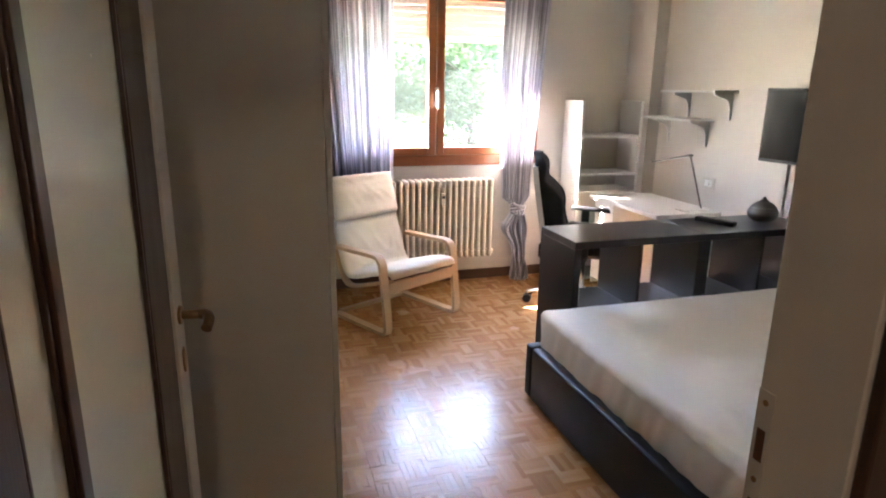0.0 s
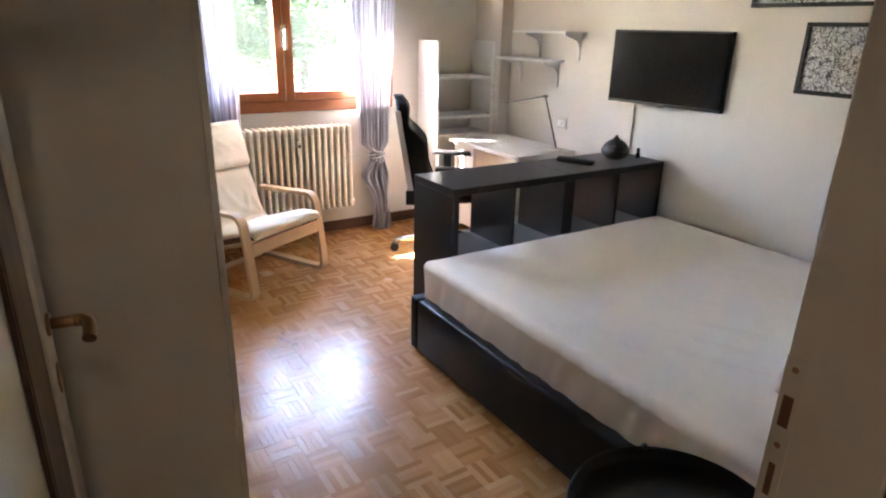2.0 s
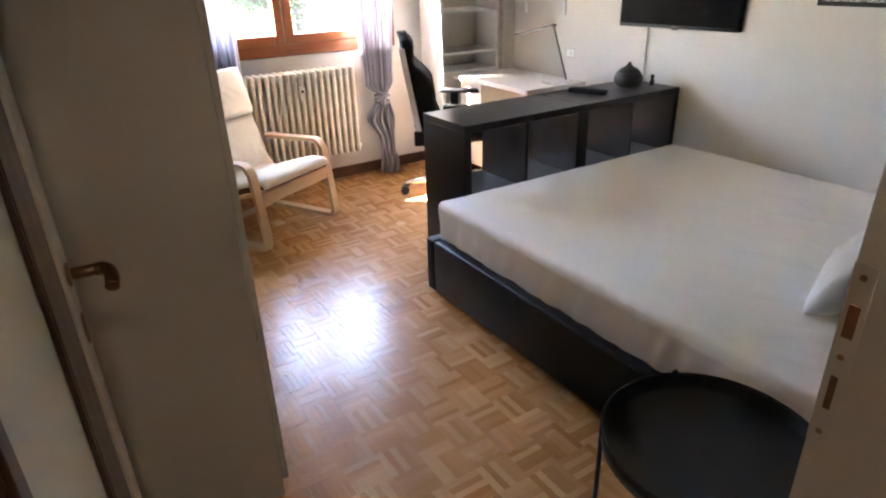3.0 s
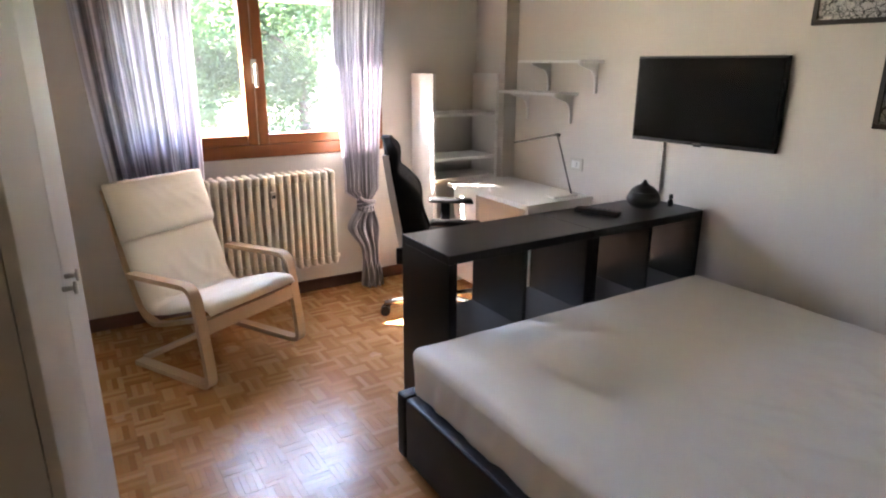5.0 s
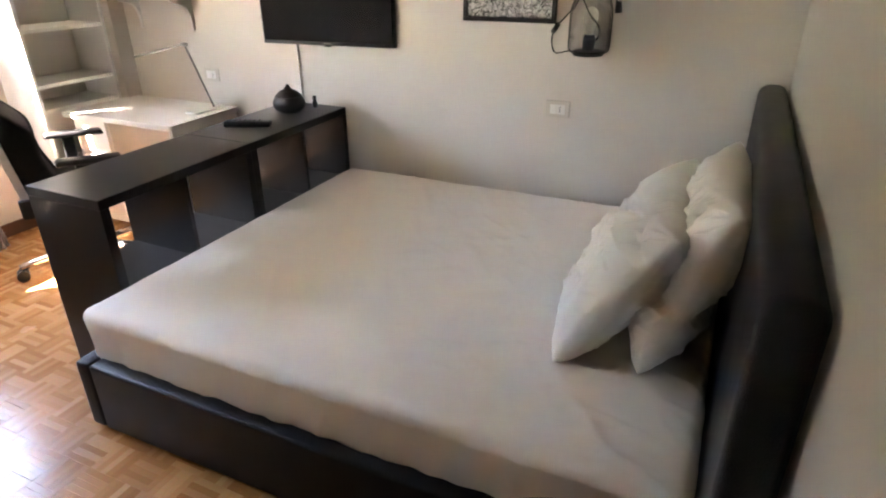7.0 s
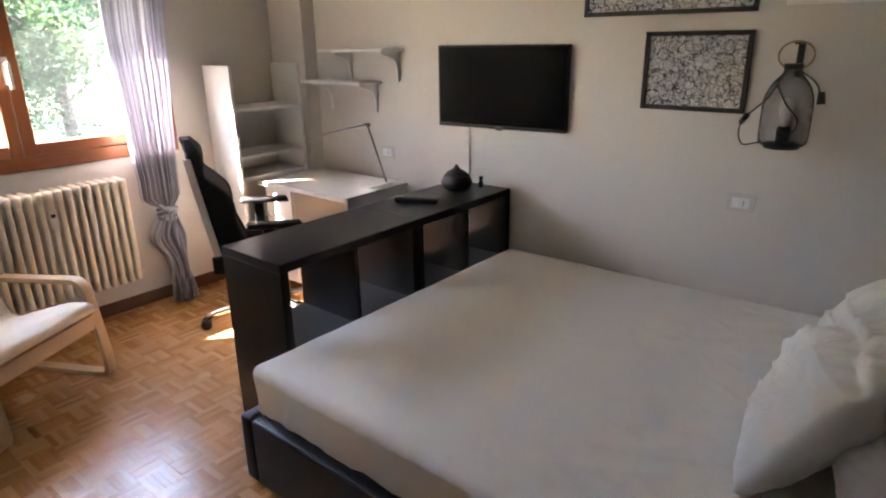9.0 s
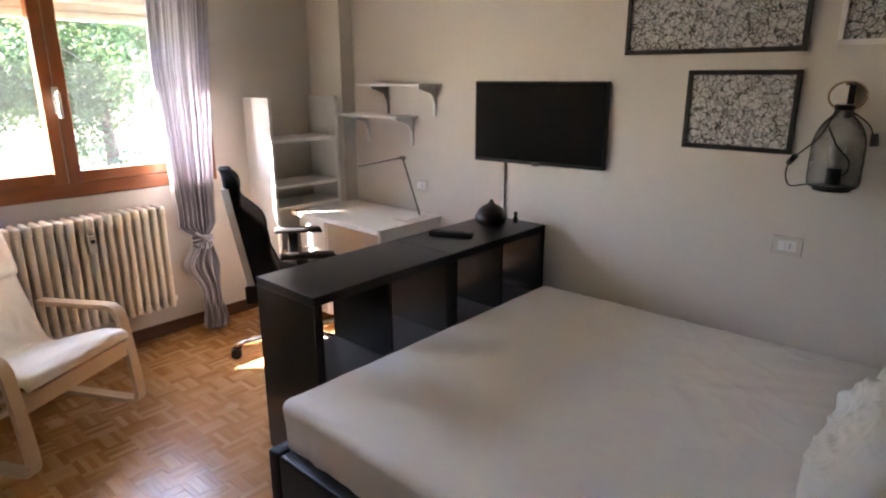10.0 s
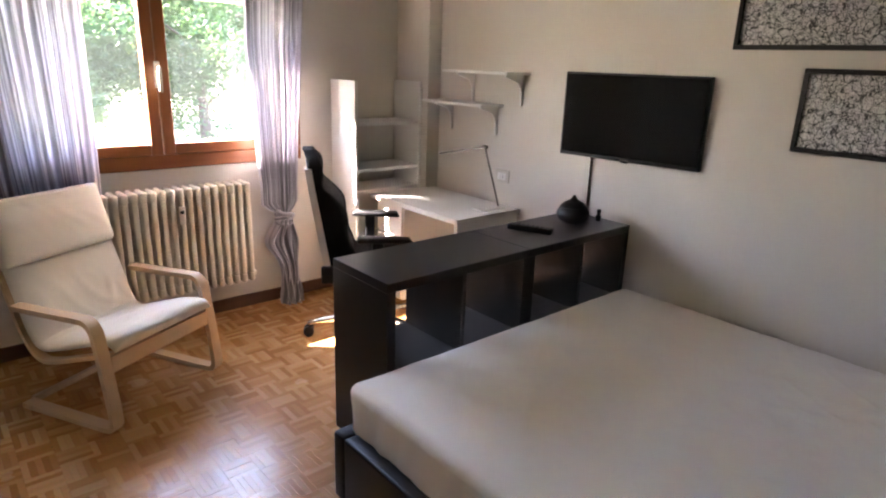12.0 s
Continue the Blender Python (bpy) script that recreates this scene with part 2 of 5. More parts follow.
def doodle_mat(name, scale):
    """Black pen doodles on white paper: cells, rings and hatching."""
    m = bpy.data.materials.new(name)
    m.use_nodes = True
    nt = m.node_tree
    n, l = nt.nodes, nt.links
    b = n["Principled BSDF"]
    b.inputs["Roughness"].default_value = 0.35
    co = n.new("ShaderNodeTexCoord")
    nz = n.new("ShaderNodeTexNoise")
    nz.inputs["Scale"].default_value = scale * 0.9
    l.new(co.outputs["Object"], nz.inputs["Vector"])
    wob = n.new("ShaderNodeMix")
    wob.data_type, wob.blend_type = "RGBA", "LINEAR_LIGHT"
    wob.inputs["Factor"].default_value = 0.03
    l.new(co.outputs["Object"], wob.inputs["A"]), l.new(nz.outputs["Color"], wob.inputs["B"])
    v1 = n.new("ShaderNodeTexVoronoi")
    v1.feature = "DISTANCE_TO_EDGE"
    v1.inputs["Scale"].default_value = scale
    l.new(wob.outputs["Result"], v1.inputs["Vector"])
    v2 = n.new("ShaderNodeTexVoronoi")
    v2.inputs["Scale"].default_value = scale * 1.25
    l.new(wob.outputs["Result"], v2.inputs["Vector"])
    v3 = n.new("ShaderNodeTexVoronoi")
    v3.feature = "DISTANCE_TO_EDGE"
    v3.inputs["Scale"].default_value = scale * 2.6
    l.new(wob.outputs["Result"], v3.inputs["Vector"])
    ring = n.new("ShaderNodeMath")
    ring.operation, ring.inputs[1].default_value = "MULTIPLY", 46.0
    l.new(v2.outputs["Distance"], ring.inputs[0])
    sn = n.new("ShaderNodeMath")
    sn.operation = "SINE"
    l.new(ring.outputs[0], sn.inputs[0])

    def cut(sock, at, mode):
        c = n.new("ShaderNodeMath")
        c.operation, c.inputs[1].default_value = mode, at
        l.new(sock, c.inputs[0])
        return c.outputs[0]

    e1, e3, r = cut(v1.outputs["Distance"], 0.042, "GREATER_THAN"), cut(v3.outputs["Distance"], 0.045, "GREATER_THAN"), cut(sn.outputs[0], 0.72, "LESS_THAN")
    blank = cut(v2.outputs["Color"], 0.62, "GREATER_THAN")
    mxx = n.new("ShaderNodeMath")
    mxx.operation = "MAXIMUM"
    l.new(e3, mxx.inputs[0]), l.new(blank, mxx.inputs[1])
    a = n.new("ShaderNodeMath")
    a.operation = "MULTIPLY"
    l.new(e1, a.inputs[0]), l.new(mxx.outputs[0], a.inputs[1])
    a2 = n.new("ShaderNodeMath")
    a2.operation = "MULTIPLY"
    l.new(a.outputs[0], a2.inputs[0]), l.new(r, a2.inputs[1])
    mx = n.new("ShaderNodeMix")
    mx.data_type = "RGBA"
    mx.inputs["A"].default_value, mx.inputs["B"].default_value = (0.035, 0.034, 0.034, 1), (0.66, 0.65, 0.63, 1)
    l.new(a2.outputs[0], mx.inputs["Factor"])
    l.new(mx.outputs["Result"], b.inputs["Base Color"])
    return m


M_DOODLE = doodle_mat("doodle_print", 27.0)


# ---- building blocks ----
def box(bm, x0, x1, y0, y1, z0, z1, bevel=0.0, seg=2):
    """Adds a box, with rounded edges where bevel is given."""
    vs = [bm.verts.new((x, y, z)) for z in (z0, z1) for y in (y0, y1) for x in (x0, x1)]
    fs = [bm.faces.new([vs[i] for i in f]) for f in
          ((0, 2, 3, 1), (4, 5, 7, 6), (0, 1, 5, 4), (2, 6, 7, 3), (0, 4, 6, 2), (1, 3, 7, 5))]
    if bevel:
        es = {e for f in fs for e in f.edges}
        bmesh.ops.bevel(bm, geom=list(es), offset=bevel, segments=seg, profile=0.5, affect="EDGES")
    return bm


def boxes(*rows, bevel=0.0):
    bm = bmesh.new()
    for r in rows:
        box(bm, *r, bevel=bevel)
    return bm


def cyl(bm, a, b, r0, r1=None, n=16, caps=True):
    """Adds a round bar from a to b."""
    a, b = Vector(a), Vector(b)
    r1 = r0 if r1 is None else r1
    q = (b - a).to_track_quat("Z", "Y").to_matrix()
    ra = [bm.verts.new(a + q @ Vector((r0 * math.cos(t), r0 * math.sin(t), 0))) for t in [2 * math.pi * i / n for i in range(n)]]
    rb = [bm.verts.new(b + q @ Vector((r1 * math.cos(t), r1 * math.sin(t), 0))) for t in [2 * math.pi * i / n for i in range(n)]]
    for i in range(n):
        f = bm.faces.new((ra[i], ra[(i + 1) % n], rb[(i + 1) % n], rb[i]))
        f.smooth = True
    if caps:
        bm.faces.new(ra[::-1])
        bm.faces.new(rb)
    return bm


def tube(bm, pts, r, n=8):
    """Adds a bent round wire or pipe."""
    pts = [Vector(p) for p in pts]
    rings = []
    for i, p in enumerate(pts):
        d = (pts[min(i + 1, len(pts) - 1)] - pts[max(i - 1, 0)]).normalized()
        q = d.to_track_quat("Z", "Y").to_matrix()
        rings.append([bm.verts.new(p + q @ Vector((r * math.cos(t), r * math.sin(t), 0))) for t in [2 * math.pi * k / n for k in range(n)]])
    for a, b in zip(rings, rings[1:]):
        for k in range(n):
            f = bm.faces.new((a[k], a[(k + 1) % n], b[(k + 1) % n], b[k]))
            f.smooth = True
    bm.faces.new(rings[0][::-1])
    bm.faces.new(rings[-1])
    return bm


def curve(pts, n=6):
    """A smooth line through the points (Catmull-Rom)."""
    p = [Vector(v) for v in pts]
    p = [2 * p[0] - p[1]] + p + [2 * p[-1] - p[-2]]
    out = []
    for i in range(1, len(p) - 2):
        for k in range(n):
            t = k / n
            out.append(0.5 * ((2 * p[i]) + (p[i + 1] - p[i - 1]) * t + (2 * p[i - 1] - 5 * p[i] + 4 * p[i + 1] - p[i + 2]) * t * t
                              + (3 * p[i] - p[i - 1] - 3 * p[i + 1] + p[i + 2]) * t ** 3))
    return out + [p[-2]]


def strap(bm, pts, width, thick):
    """A flat bent band in the plane x = const: pts give (y, z); its width runs along x from width[0] to width[1]."""
    pts = [Vector((0, *p)) for p in pts]
    rows = []
    for i, p in enumerate(pts):
        d = (pts[min(i + 1, len(pts) - 1)] - pts[max(i - 1, 0)]).normalized()
        nrm = Vector((0, -d.z, d.y)) * thick / 2
        rows.append([bm.verts.new(Vector((x, 0, 0)) + p + s * nrm) for x, s in ((width[0], -1), (width[1], -1), (width[1], 1), (width[0], 1))])
    for a, b in zip(rows, rows[1:]):
        for k in range(4):
            bm.faces.new((a[k], a[(k + 1) % 4], b[(k + 1) % 4], b[k]))
    bm.faces.new(rows[0][::-1])
    bm.faces.new(rows[-1])
    return bm


def lathe(bm, prof, centre=(0, 0, 0), n=24):
    """Turns a profile of (radius, height) round the upright axis."""
    c = Vector(centre)
    rings = [[bm.verts.new(c + Vector((r * math.cos(2 * math.pi * k / n), r * math.sin(2 * math.pi * k / n), z))) for k in range(n)] for r, z in prof]
    for a, b in zip(rings, rings[1:]):
        for k in range(n):
            f = bm.faces.new((a[k], a[(k + 1) % n], b[(k + 1) % n], b[k]))
            f.smooth = True
    bm.faces.new(rings[0][::-1])
    bm.faces.new(rings[-1])
    return bm


def sheet(bm, fn, nu, nv, uv=True):
    """A grid surface from fn(u, v), both 0 to 1."""
    g = [[bm.verts.new(fn(i / nu, j / nv)) for i in range(nu + 1)] for j in range(nv + 1)]
    lay = bm.loops.layers.uv.verify() if uv else None
    for j in range(nv):
        for i in range(nu):
            f = bm.faces.new((g[j][i], g[j][i + 1], g[j + 1][i + 1], g[j + 1][i]))
            f.smooth = True
            if lay:
                for lp, (a, b) in zip(f.loops, ((i, j), (i + 1, j), (i + 1, j + 1), (i, j + 1))):
                    lp[lay].uv = (a / nu, b / nv)
    return bm


ROOT = {}


def thing(name, m=None, label="", category="", group="", kind=""):
    """An empty at the thing's base, which carries its parts."""
    e = new(name)
    e.empty_display_size = 0.05
    e.matrix_basis = m or Matrix()
    ROOT[e.name] = m or Matrix()
    return tagged(e, label, category, group, kind)


def part(name, bm, material, parent, label="", at_world=False, smooth=False):
    """Links bm as one mesh under a thing or a part."""
    if at_world:
        bmesh.ops.transform(bm, matrix=ROOT[parent.name].inverted(), verts=bm.verts)
    bmesh.ops.recalc_face_normals(bm, faces=bm.faces)
    me = bpy.data.meshes.new(name)
    if smooth:
        for f in bm.faces:
            f.smooth = True
    bm.to_mesh(me)
    bm.free()
    me.materials.append(material)
    ob = new(name, me)
    ob.parent = parent
    ROOT[ob.name] = ROOT[parent.name]
    return tagged(ob, label)


def solid(name, bm, material, label="", category="", kind="", group="", smooth=False):
    """Links bm as one top-level mesh."""
    bmesh.ops.recalc_face_normals(bm, faces=bm.faces)
    me = bpy.data.meshes.new(name)
    if smooth:
        for f in bm.faces:
            f.smooth = True
    bm.to_mesh(me)
    bm.free()
    me.materials.append(material)
    ob = new(name, me)
    ROOT[ob.name] = Matrix()
    return tagged(ob, label, category, group, kind)


# ---- room shell ----
ROOM_L, ROOM_B, CEIL = -3.46, -4.10, 2.72
WX0, WX1, WZ0, WZ1 = -2.56, -0.895, 0.98, 2.28          # window opening
DX0, DX1, DZ = -3.38, -2.53, 2.10                       # doorway

solid("wall_window", boxes((ROOM_L, WX0, 0, 0.30, 0, CEIL), (WX1, 0.1, 0, 0.30, 0, CEIL),
                           (WX0, WX1, 0, 0.30, 0, WZ0), (WX0, WX1, 0, 0.30, WZ1, CEIL)), M_WALL,
      "white painted outer wall around the window", "wall", "structure")
solid("wall_television", boxes((0, 0.12, ROOM_B - 0.1, 0, 0, CEIL)), M_WALL, "long white painted wall behind bed and desk", "wall", "structure")
solid("wall_headboard", boxes((DX1, 0, ROOM_B - 0.1, ROOM_B, 0, CEIL), (ROOM_L, DX0, ROOM_B - 0.1, ROOM_B, 0, CEIL),
                              (DX0, DX1, ROOM_B - 0.1, ROOM_B, DZ, CEIL)), M_WALL,
      "white painted wall with the doorway in it", "wall", "structure")
solid("wall_wardrobe", boxes((ROOM_L - 0.12, ROOM_L, ROOM_B - 0.1, 0.30, 0, CEIL)), M_WALL, "white painted wall behind the wardrobe", "wall", "structure")
solid("ceiling", boxes((ROOM_L - 0.12, 0.12, ROOM_B - 0.1, 0.30, CEIL, CEIL + 0.12)), M_CEIL, "white painted ceiling", "ceiling", "structure")
solid("wall_pillar", boxes((-0.11, 0, -0.35, 0, 0, CEIL)), M_WALL, "white plastered corner pillar", "pillar", "structure")
# corridor behind the doorway
solid("wall_hall_end", boxes((-4.6, -1.6, -6.3, -6.2, 0, CEIL)), M_HALL, "plain corridor end wall", "wall", "structure")
solid("wall_hall_side", boxes((-1.7, -1.6, -6.2, ROOM_B - 0.1, 0, CEIL), (-4.6, -4.5, -6.2, ROOM_B - 0.1, 0, CEIL)), M_HALL, "plain corridor side walls", "wall", "structure")
solid("wall_hall_front", boxes((-4.5, ROOM_L - 0.12, ROOM_B - 0.1, ROOM_B, 0, CEIL)), M_HALL, "plain corridor wall beside the doorway", "wall", "structure")
solid("ceiling_hall", boxes((-4.6, -1.6, -6.3, ROOM_B - 0.1, CEIL, CEIL + 0.1)), M_CEIL, "plain corridor ceiling", "ceiling", "structure")
solid("baseboard", boxes((ROOM_L, -1.04, -0.014, -0.001, 0.004, 0.085), (-1.04, -0.11, -0.014, -0.001, 0.004, 0.085),
                         (-0.014, -0.001, ROOM_B, -0.36, 0.004, 0.085), (ROOM_L + 0.001, ROOM_L + 0.014, -1.7, -0.014, 0.004, 0.085),
                         (-0.125, -0.111, -0.35, -0.014, 0.004, 0.085), bevel=0.003), M_BASE, "dark brown wooden skirting board", "baseboard", "structure")


# ---- window, shutter, outside ----
def build_window():
    w = thing("window_1", pose(-1.75, 0, WZ0), "brown wooden double casement window, closed", "window", kind="structure")
    d0, d1 = -0.012, 0.07
    fr = boxes((WX0 - 0.03, WX1, d0, d1, WZ0 - 0.03, WZ0 + 0.05), (WX0 - 0.03, WX1, d0, d1, WZ1 - 0.05, WZ1 + 0.03), bevel=0.006)
    part("window_frame", fr, M_WIN, w, at_world=True)
    part("window_frame", boxes((WX0 - 0.03, WX0 + 0.05, d0, d1, WZ0 + 0.05, WZ1 - 0.05), (WX1 - 0.020, WX1, d0, d1, WZ0 + 0.05, WZ1 - 0.05), bevel=0.006), M_WINV, w, at_world=True)
    mid = -1.755
    for a, b in ((WX0 + 0.05, mid - 0.003), (mid + 0.003, WX1 - 0.020)):
        s = part("sash", boxes((a, a + 0.062, d0 - 0.02, d1 - 0.03, WZ0 + 0.05, WZ1 - 0.05), (b - 0.062, b, d0 - 0.02, d1 - 0.03, WZ0 + 0.05, WZ1 - 0.05), bevel=0.008), M_WINV, w, at_world=True)
        part("sash_rail", boxes((a + 0.062, b - 0.062, d0 - 0.018, d1 - 0.03, WZ0 + 0.052, WZ0 + 0.115), (a + 0.062, b - 0.062, d0 - 0.018, d1 - 0.03, WZ1 - 0.115, WZ1 - 0.052), bevel=0.008), M_WIN, s, at_world=True)
        p = part("pane", boxes((a + 0.06, b - 0.06, 0.010, 0.014, WZ0 + 0.11, WZ1 - 0.11)), M_PANE, s, at_world=True)
        p.visible_shadow = False
    hb = bmesh.new()
    box(hb, mid - 0.016, mid + 0.016, d0 - 0.032, d0 - 0.02, 1.40, 1.54, bevel=0.005)
    cyl(hb, (mid, d0 - 0.03, 1.50), (mid, d0 - 0.065, 1.50), 0.009)
    box(hb, mid - 0.010, mid + 0.010, d0 - 0.078, d0 - 0.062, 1.38, 1.515, bevel=0.006)
    part("handle", hb, M_IVORY, w, "ivory window handle turned down", at_world=True)
    part("window_sill", boxes((WX0 - 0.02, WX1 + 0.02, 0.07, 0.36, WZ0 - 0.05, WZ0 + 0.01), bevel=0.004), M_FACADE, w, at_world=True)
    sh = thing("roller_shutter", pose(-1.75, 0.16, 1.92), "beige plastic roller shutter lowered a quarter", "roller shutter")
    z = 1.93
    while z < WZ1:
        s = bmesh.new()
        prof = [(0.148, z + 0.001), (0.142, z + 0.008), (0.142, z + 0.042), (0.148, z + 0.0480), (0.158, z + 0.0480), (0.158, z + 0.001)]
        ra = [s.verts.new((WX0 + 0.02, y, zz)) for y, zz in prof]
        rb = [s.verts.new((WX1 - 0.02, y, zz)) for y, zz in prof]
        for k in range(6):
            s.faces.new((ra[k], ra[(k + 1) % 6], rb[(k + 1) % 6], rb[k]))
        s.faces.new(ra[::-1]), s.faces.new(rb)
        for k in range(61):     # webs between the light slots
            xw = WX0 + 0.024 + k * 0.0265
            box(s, xw, xw + 0.013, 0.150, 0.156, z + 0.0480, z + 0.053)
        part("slat", s, M_SLAT, sh, at_world=True)
        z += 0.052
    part("end_bar", boxes((WX0 + 0.02, WX1 - 0.02, 0.138, 0.162, 1.885, 1.93), bevel=0.004), M_SLAT, sh, at_world=True)


build_window()


def curtain(name, label, outline, folds, depth, seed, tie=None):
    """A hanging cloth; outline(v) gives its two edges (x) and y at height v (1 top)."""
    rnd = random.Random(seed)
    ph = [rnd.uniform(0, 6.28) for _ in range(4)]

    def fn(u, v):
        x0, x1, y, z, amp = outline(v)
        a = amp * depth * (math.sin(u * folds * 6.283 + ph[0] + 0.6 * math.sin(v * 3 + ph[1])) + 0.35 * math.sin(u * folds * 13 + ph[2] + v * 2))
        return Vector((x0 + (x1 - x0) * u, y + a, z))

    c = thing(name, pose(0.5 * (outline(0)[0] + outline(0)[1]), outline(0)[2], max(0.0, outline(0)[3])), label, "curtain")
    ob = part("cloth", sheet(bmesh.new(), fn, 150, 60), M_CURTAIN, c, at_world=True, smooth=True)
    so = ob.modifiers.new("thickness", "SOLIDIFY")
    so.thickness = 0.0015
    return c


def left_outline(v):
    z = 0.62 + (2.58 - 0.62) * v
    k = 1 - v
    return (-2.68 - 0.02 * v + 0.10 * k ** 2.0, -2.07 - 0.05 * (k ** 1.6) - 0.02 * v, -0.075 - 0.06 * k, z, 0.9)


def right_upper(v):
    z = 0.60 + (2.58 - 0.60) * v
    x0, x1 = -1.33 + 0.08 * v, -0.957 + 0.070 * max(0.0, min(1.0, (z - 1.2) / 1.1))
    c = -1.093
    flare = 0.5 - 0.5 * math.cos(math.pi * min(1.0, (z - 0.60) / 0.11))
    s = 0.11 + 0.54 * flare + 0.35 * max(0.0, min(1.0, (z - 0.80) / 0.85))
    return (c + (x0 - c) * s, c + (x1 - c) * min(1.0, s * 1.18), -0.10 - 0.035 * (1 - s) - 0.03 * flare * (1 - s), z, 0.5 + 0.5 * s)


def right_lower(v):
    z = 0.012 + (0.60 - 0.012) * v
    k = 1 - v
    bulge = math.exp(-((v - 0.74) / 0.17) ** 2)
    return (-1.130 - 0.085 * bulge, -1.058 + 0.04 * bulge + 0.075 * k, -0.12, z, 0.75)


curtain("curtain", "grey and violet striped sheer curtain hanging beside the window", left_outline, 7, 0.030, 3)
rc = curtain("curtain", "grey striped sheer curtain tied in a knot beside the radiator", right_upper, 9, 0.026, 5)
low = part("tail", sheet(bmesh.new(), lambda u, v: Vector((right_lower(v)[0] + (right_lower(v)[1] - right_lower(v)[0]) * u,
           -0.13 + 0.030 * math.sin(u * 24 + 4 * v + 1.5 * math.sin(5 * v)) + 0.014 * math.sin(u * 47 - 6 * v) - 0.03 * math.sin(3.14 * u), right_lower(v)[3])), 90, 40),
           M_CURTAIN, rc, at_world=True, smooth=True)
so = low.modifiers.new("thickness", "SOLIDIFY")
so.thickness = 0.002
kn = bmesh.new()
for i in range(5):
    a = i * 1.26
    tube(kn, [Vector((-1.093 + 0.047 * math.cos(t) + 0.008 * math.sin(3 * t + a), -0.135 + 0.045 * math.sin(t), 0.607 + 0.013 * (i - 2) + 0.016 * math.sin(t + a))) for t in [6.283 * k / 20 for k in range(21)]], 0.013, 8)
part("knot", kn, M_CURTAIN, rc, at_world=True)
rod = thing("curtain_rod", pose(-1.75, -0.08, 2.60), "white curtain rail above the window", "curtain rod")
part("rail", cyl(bmesh.new(), (-2.75, -0.085, 2.60), (-0.75, -0.085, 2.60), 0.011), M_WHITE, rod, at_world=True)
for x in (-2.7, -1.75, -0.8):
    part("bracket", boxes((x - 0.008, x + 0.008, -0.085, 0.0, 2.595, 2.605)), M_WHITE, rod, at_world=True)


def build_radiator():
    r = thing("radiator", pose(-1.75, -0.11, 0.22), "old cream enamelled cast-iron column radiator under the window", "radiator")
    x, pitch = -2.17, 0.0485
    for i in range(18):
        bm = bmesh.new()
        for y in (-0.165, -0.115, -0.065):
            box(bm, x - 0.017, x + 0.017, y - 0.019, y + 0.019, 0.285, 0.825, bevel=0.014, seg=3)
        for z in (0.235, 0.795):
            box(bm, x - 0.019, x + 0.019, -0.187, -0.043, z, z + 0.065, bevel=0.017, seg=3)
        part("column", bm, M_RAD, r, at_world=True, smooth=True)
        x += pitch
    for z in (0.267, 0.828):
        part("hub", cyl(bmesh.new(), (-2.185, -0.115, z), (-1.31, -0.115, z), 0.022), M_RAD, r, at_world=True)
    plug = bmesh.new()
    cyl(plug, (-1.33, -0.115, 0.267), (-1.295, -0.115, 0.267), 0.021, 0.017, 8)
    part("plug", plug, M_RAD, r, at_world=True)
    for x in (-2.0, -1.5):
        part("bracket", boxes((x, x + 0.02, -0.115, 0.0, 0.30, 0.32)), M_RAD, r, at_world=True)
    mt = part("heat_meter", boxes((-1.765, -1.727, -0.215, -0.187, 0.665, 0.765), bevel=0.005), M_IVORY, r, "white heat meter clipped on", at_world=True)
    part("display", boxes((-1.757, -1.735, -0.2165, -0.2150, 0.725, 0.745)), M_PLASTIC, mt, at_world=True)


build_radiator()


# ---- bed ----
BX0, BX1, BY0, BY1 = -1.834, -0.02, -4.08, -1.965


def build_bed():
    b = thing("double_bed", pose(-0.92, -3.0, 0), "black leatherette double bed frame with padded headboard", "bed")
    for nm, r in (("side_rail", (BX0, BX0 + 0.07, BY0, BY1 - 0.07, 0.012, 0.290)), ("side_rail", (BX1 - 0.07, BX1, BY0, BY1 - 0.07, 0.012, 0.290)),
                  ("foot_rail", (BX0, BX1, BY1 - 0.07, BY1, 0.012, 0.290))):
        part(nm, box(bmesh.new(), *r, bevel=0.014, seg=3), M_LEATHER, b, at_world=True, smooth=True)
    part("slat_base", boxes((BX0 + 0.07, BX1 - 0.07, BY0 + 0.05, BY1 - 0.07, 0.16, 0.20)), M_BIRCH, b, at_world=True)
    for x, y in ((BX0 + 0.05, BY1 - 0.05), (BX1 - 0.05, BY1 - 0.05), (BX0 + 0.05, BY0 + 0.1), (BX1 - 0.05, BY0 + 0.1)):
        part("foot", cyl(bmesh.new(), (x, y, 0.002), (x, y, 0.06), 0.022), M_PLASTIC, b, at_world=True)

    part("headboard", box(bmesh.new(), BX0 - 0.10, BX1, -4.092, -3.985, 0.03, 1.085, bevel=0.042, seg=5), M_LEATHER, b, "padded black leatherette headboard", at_world=True, smooth=True)


build_bed()


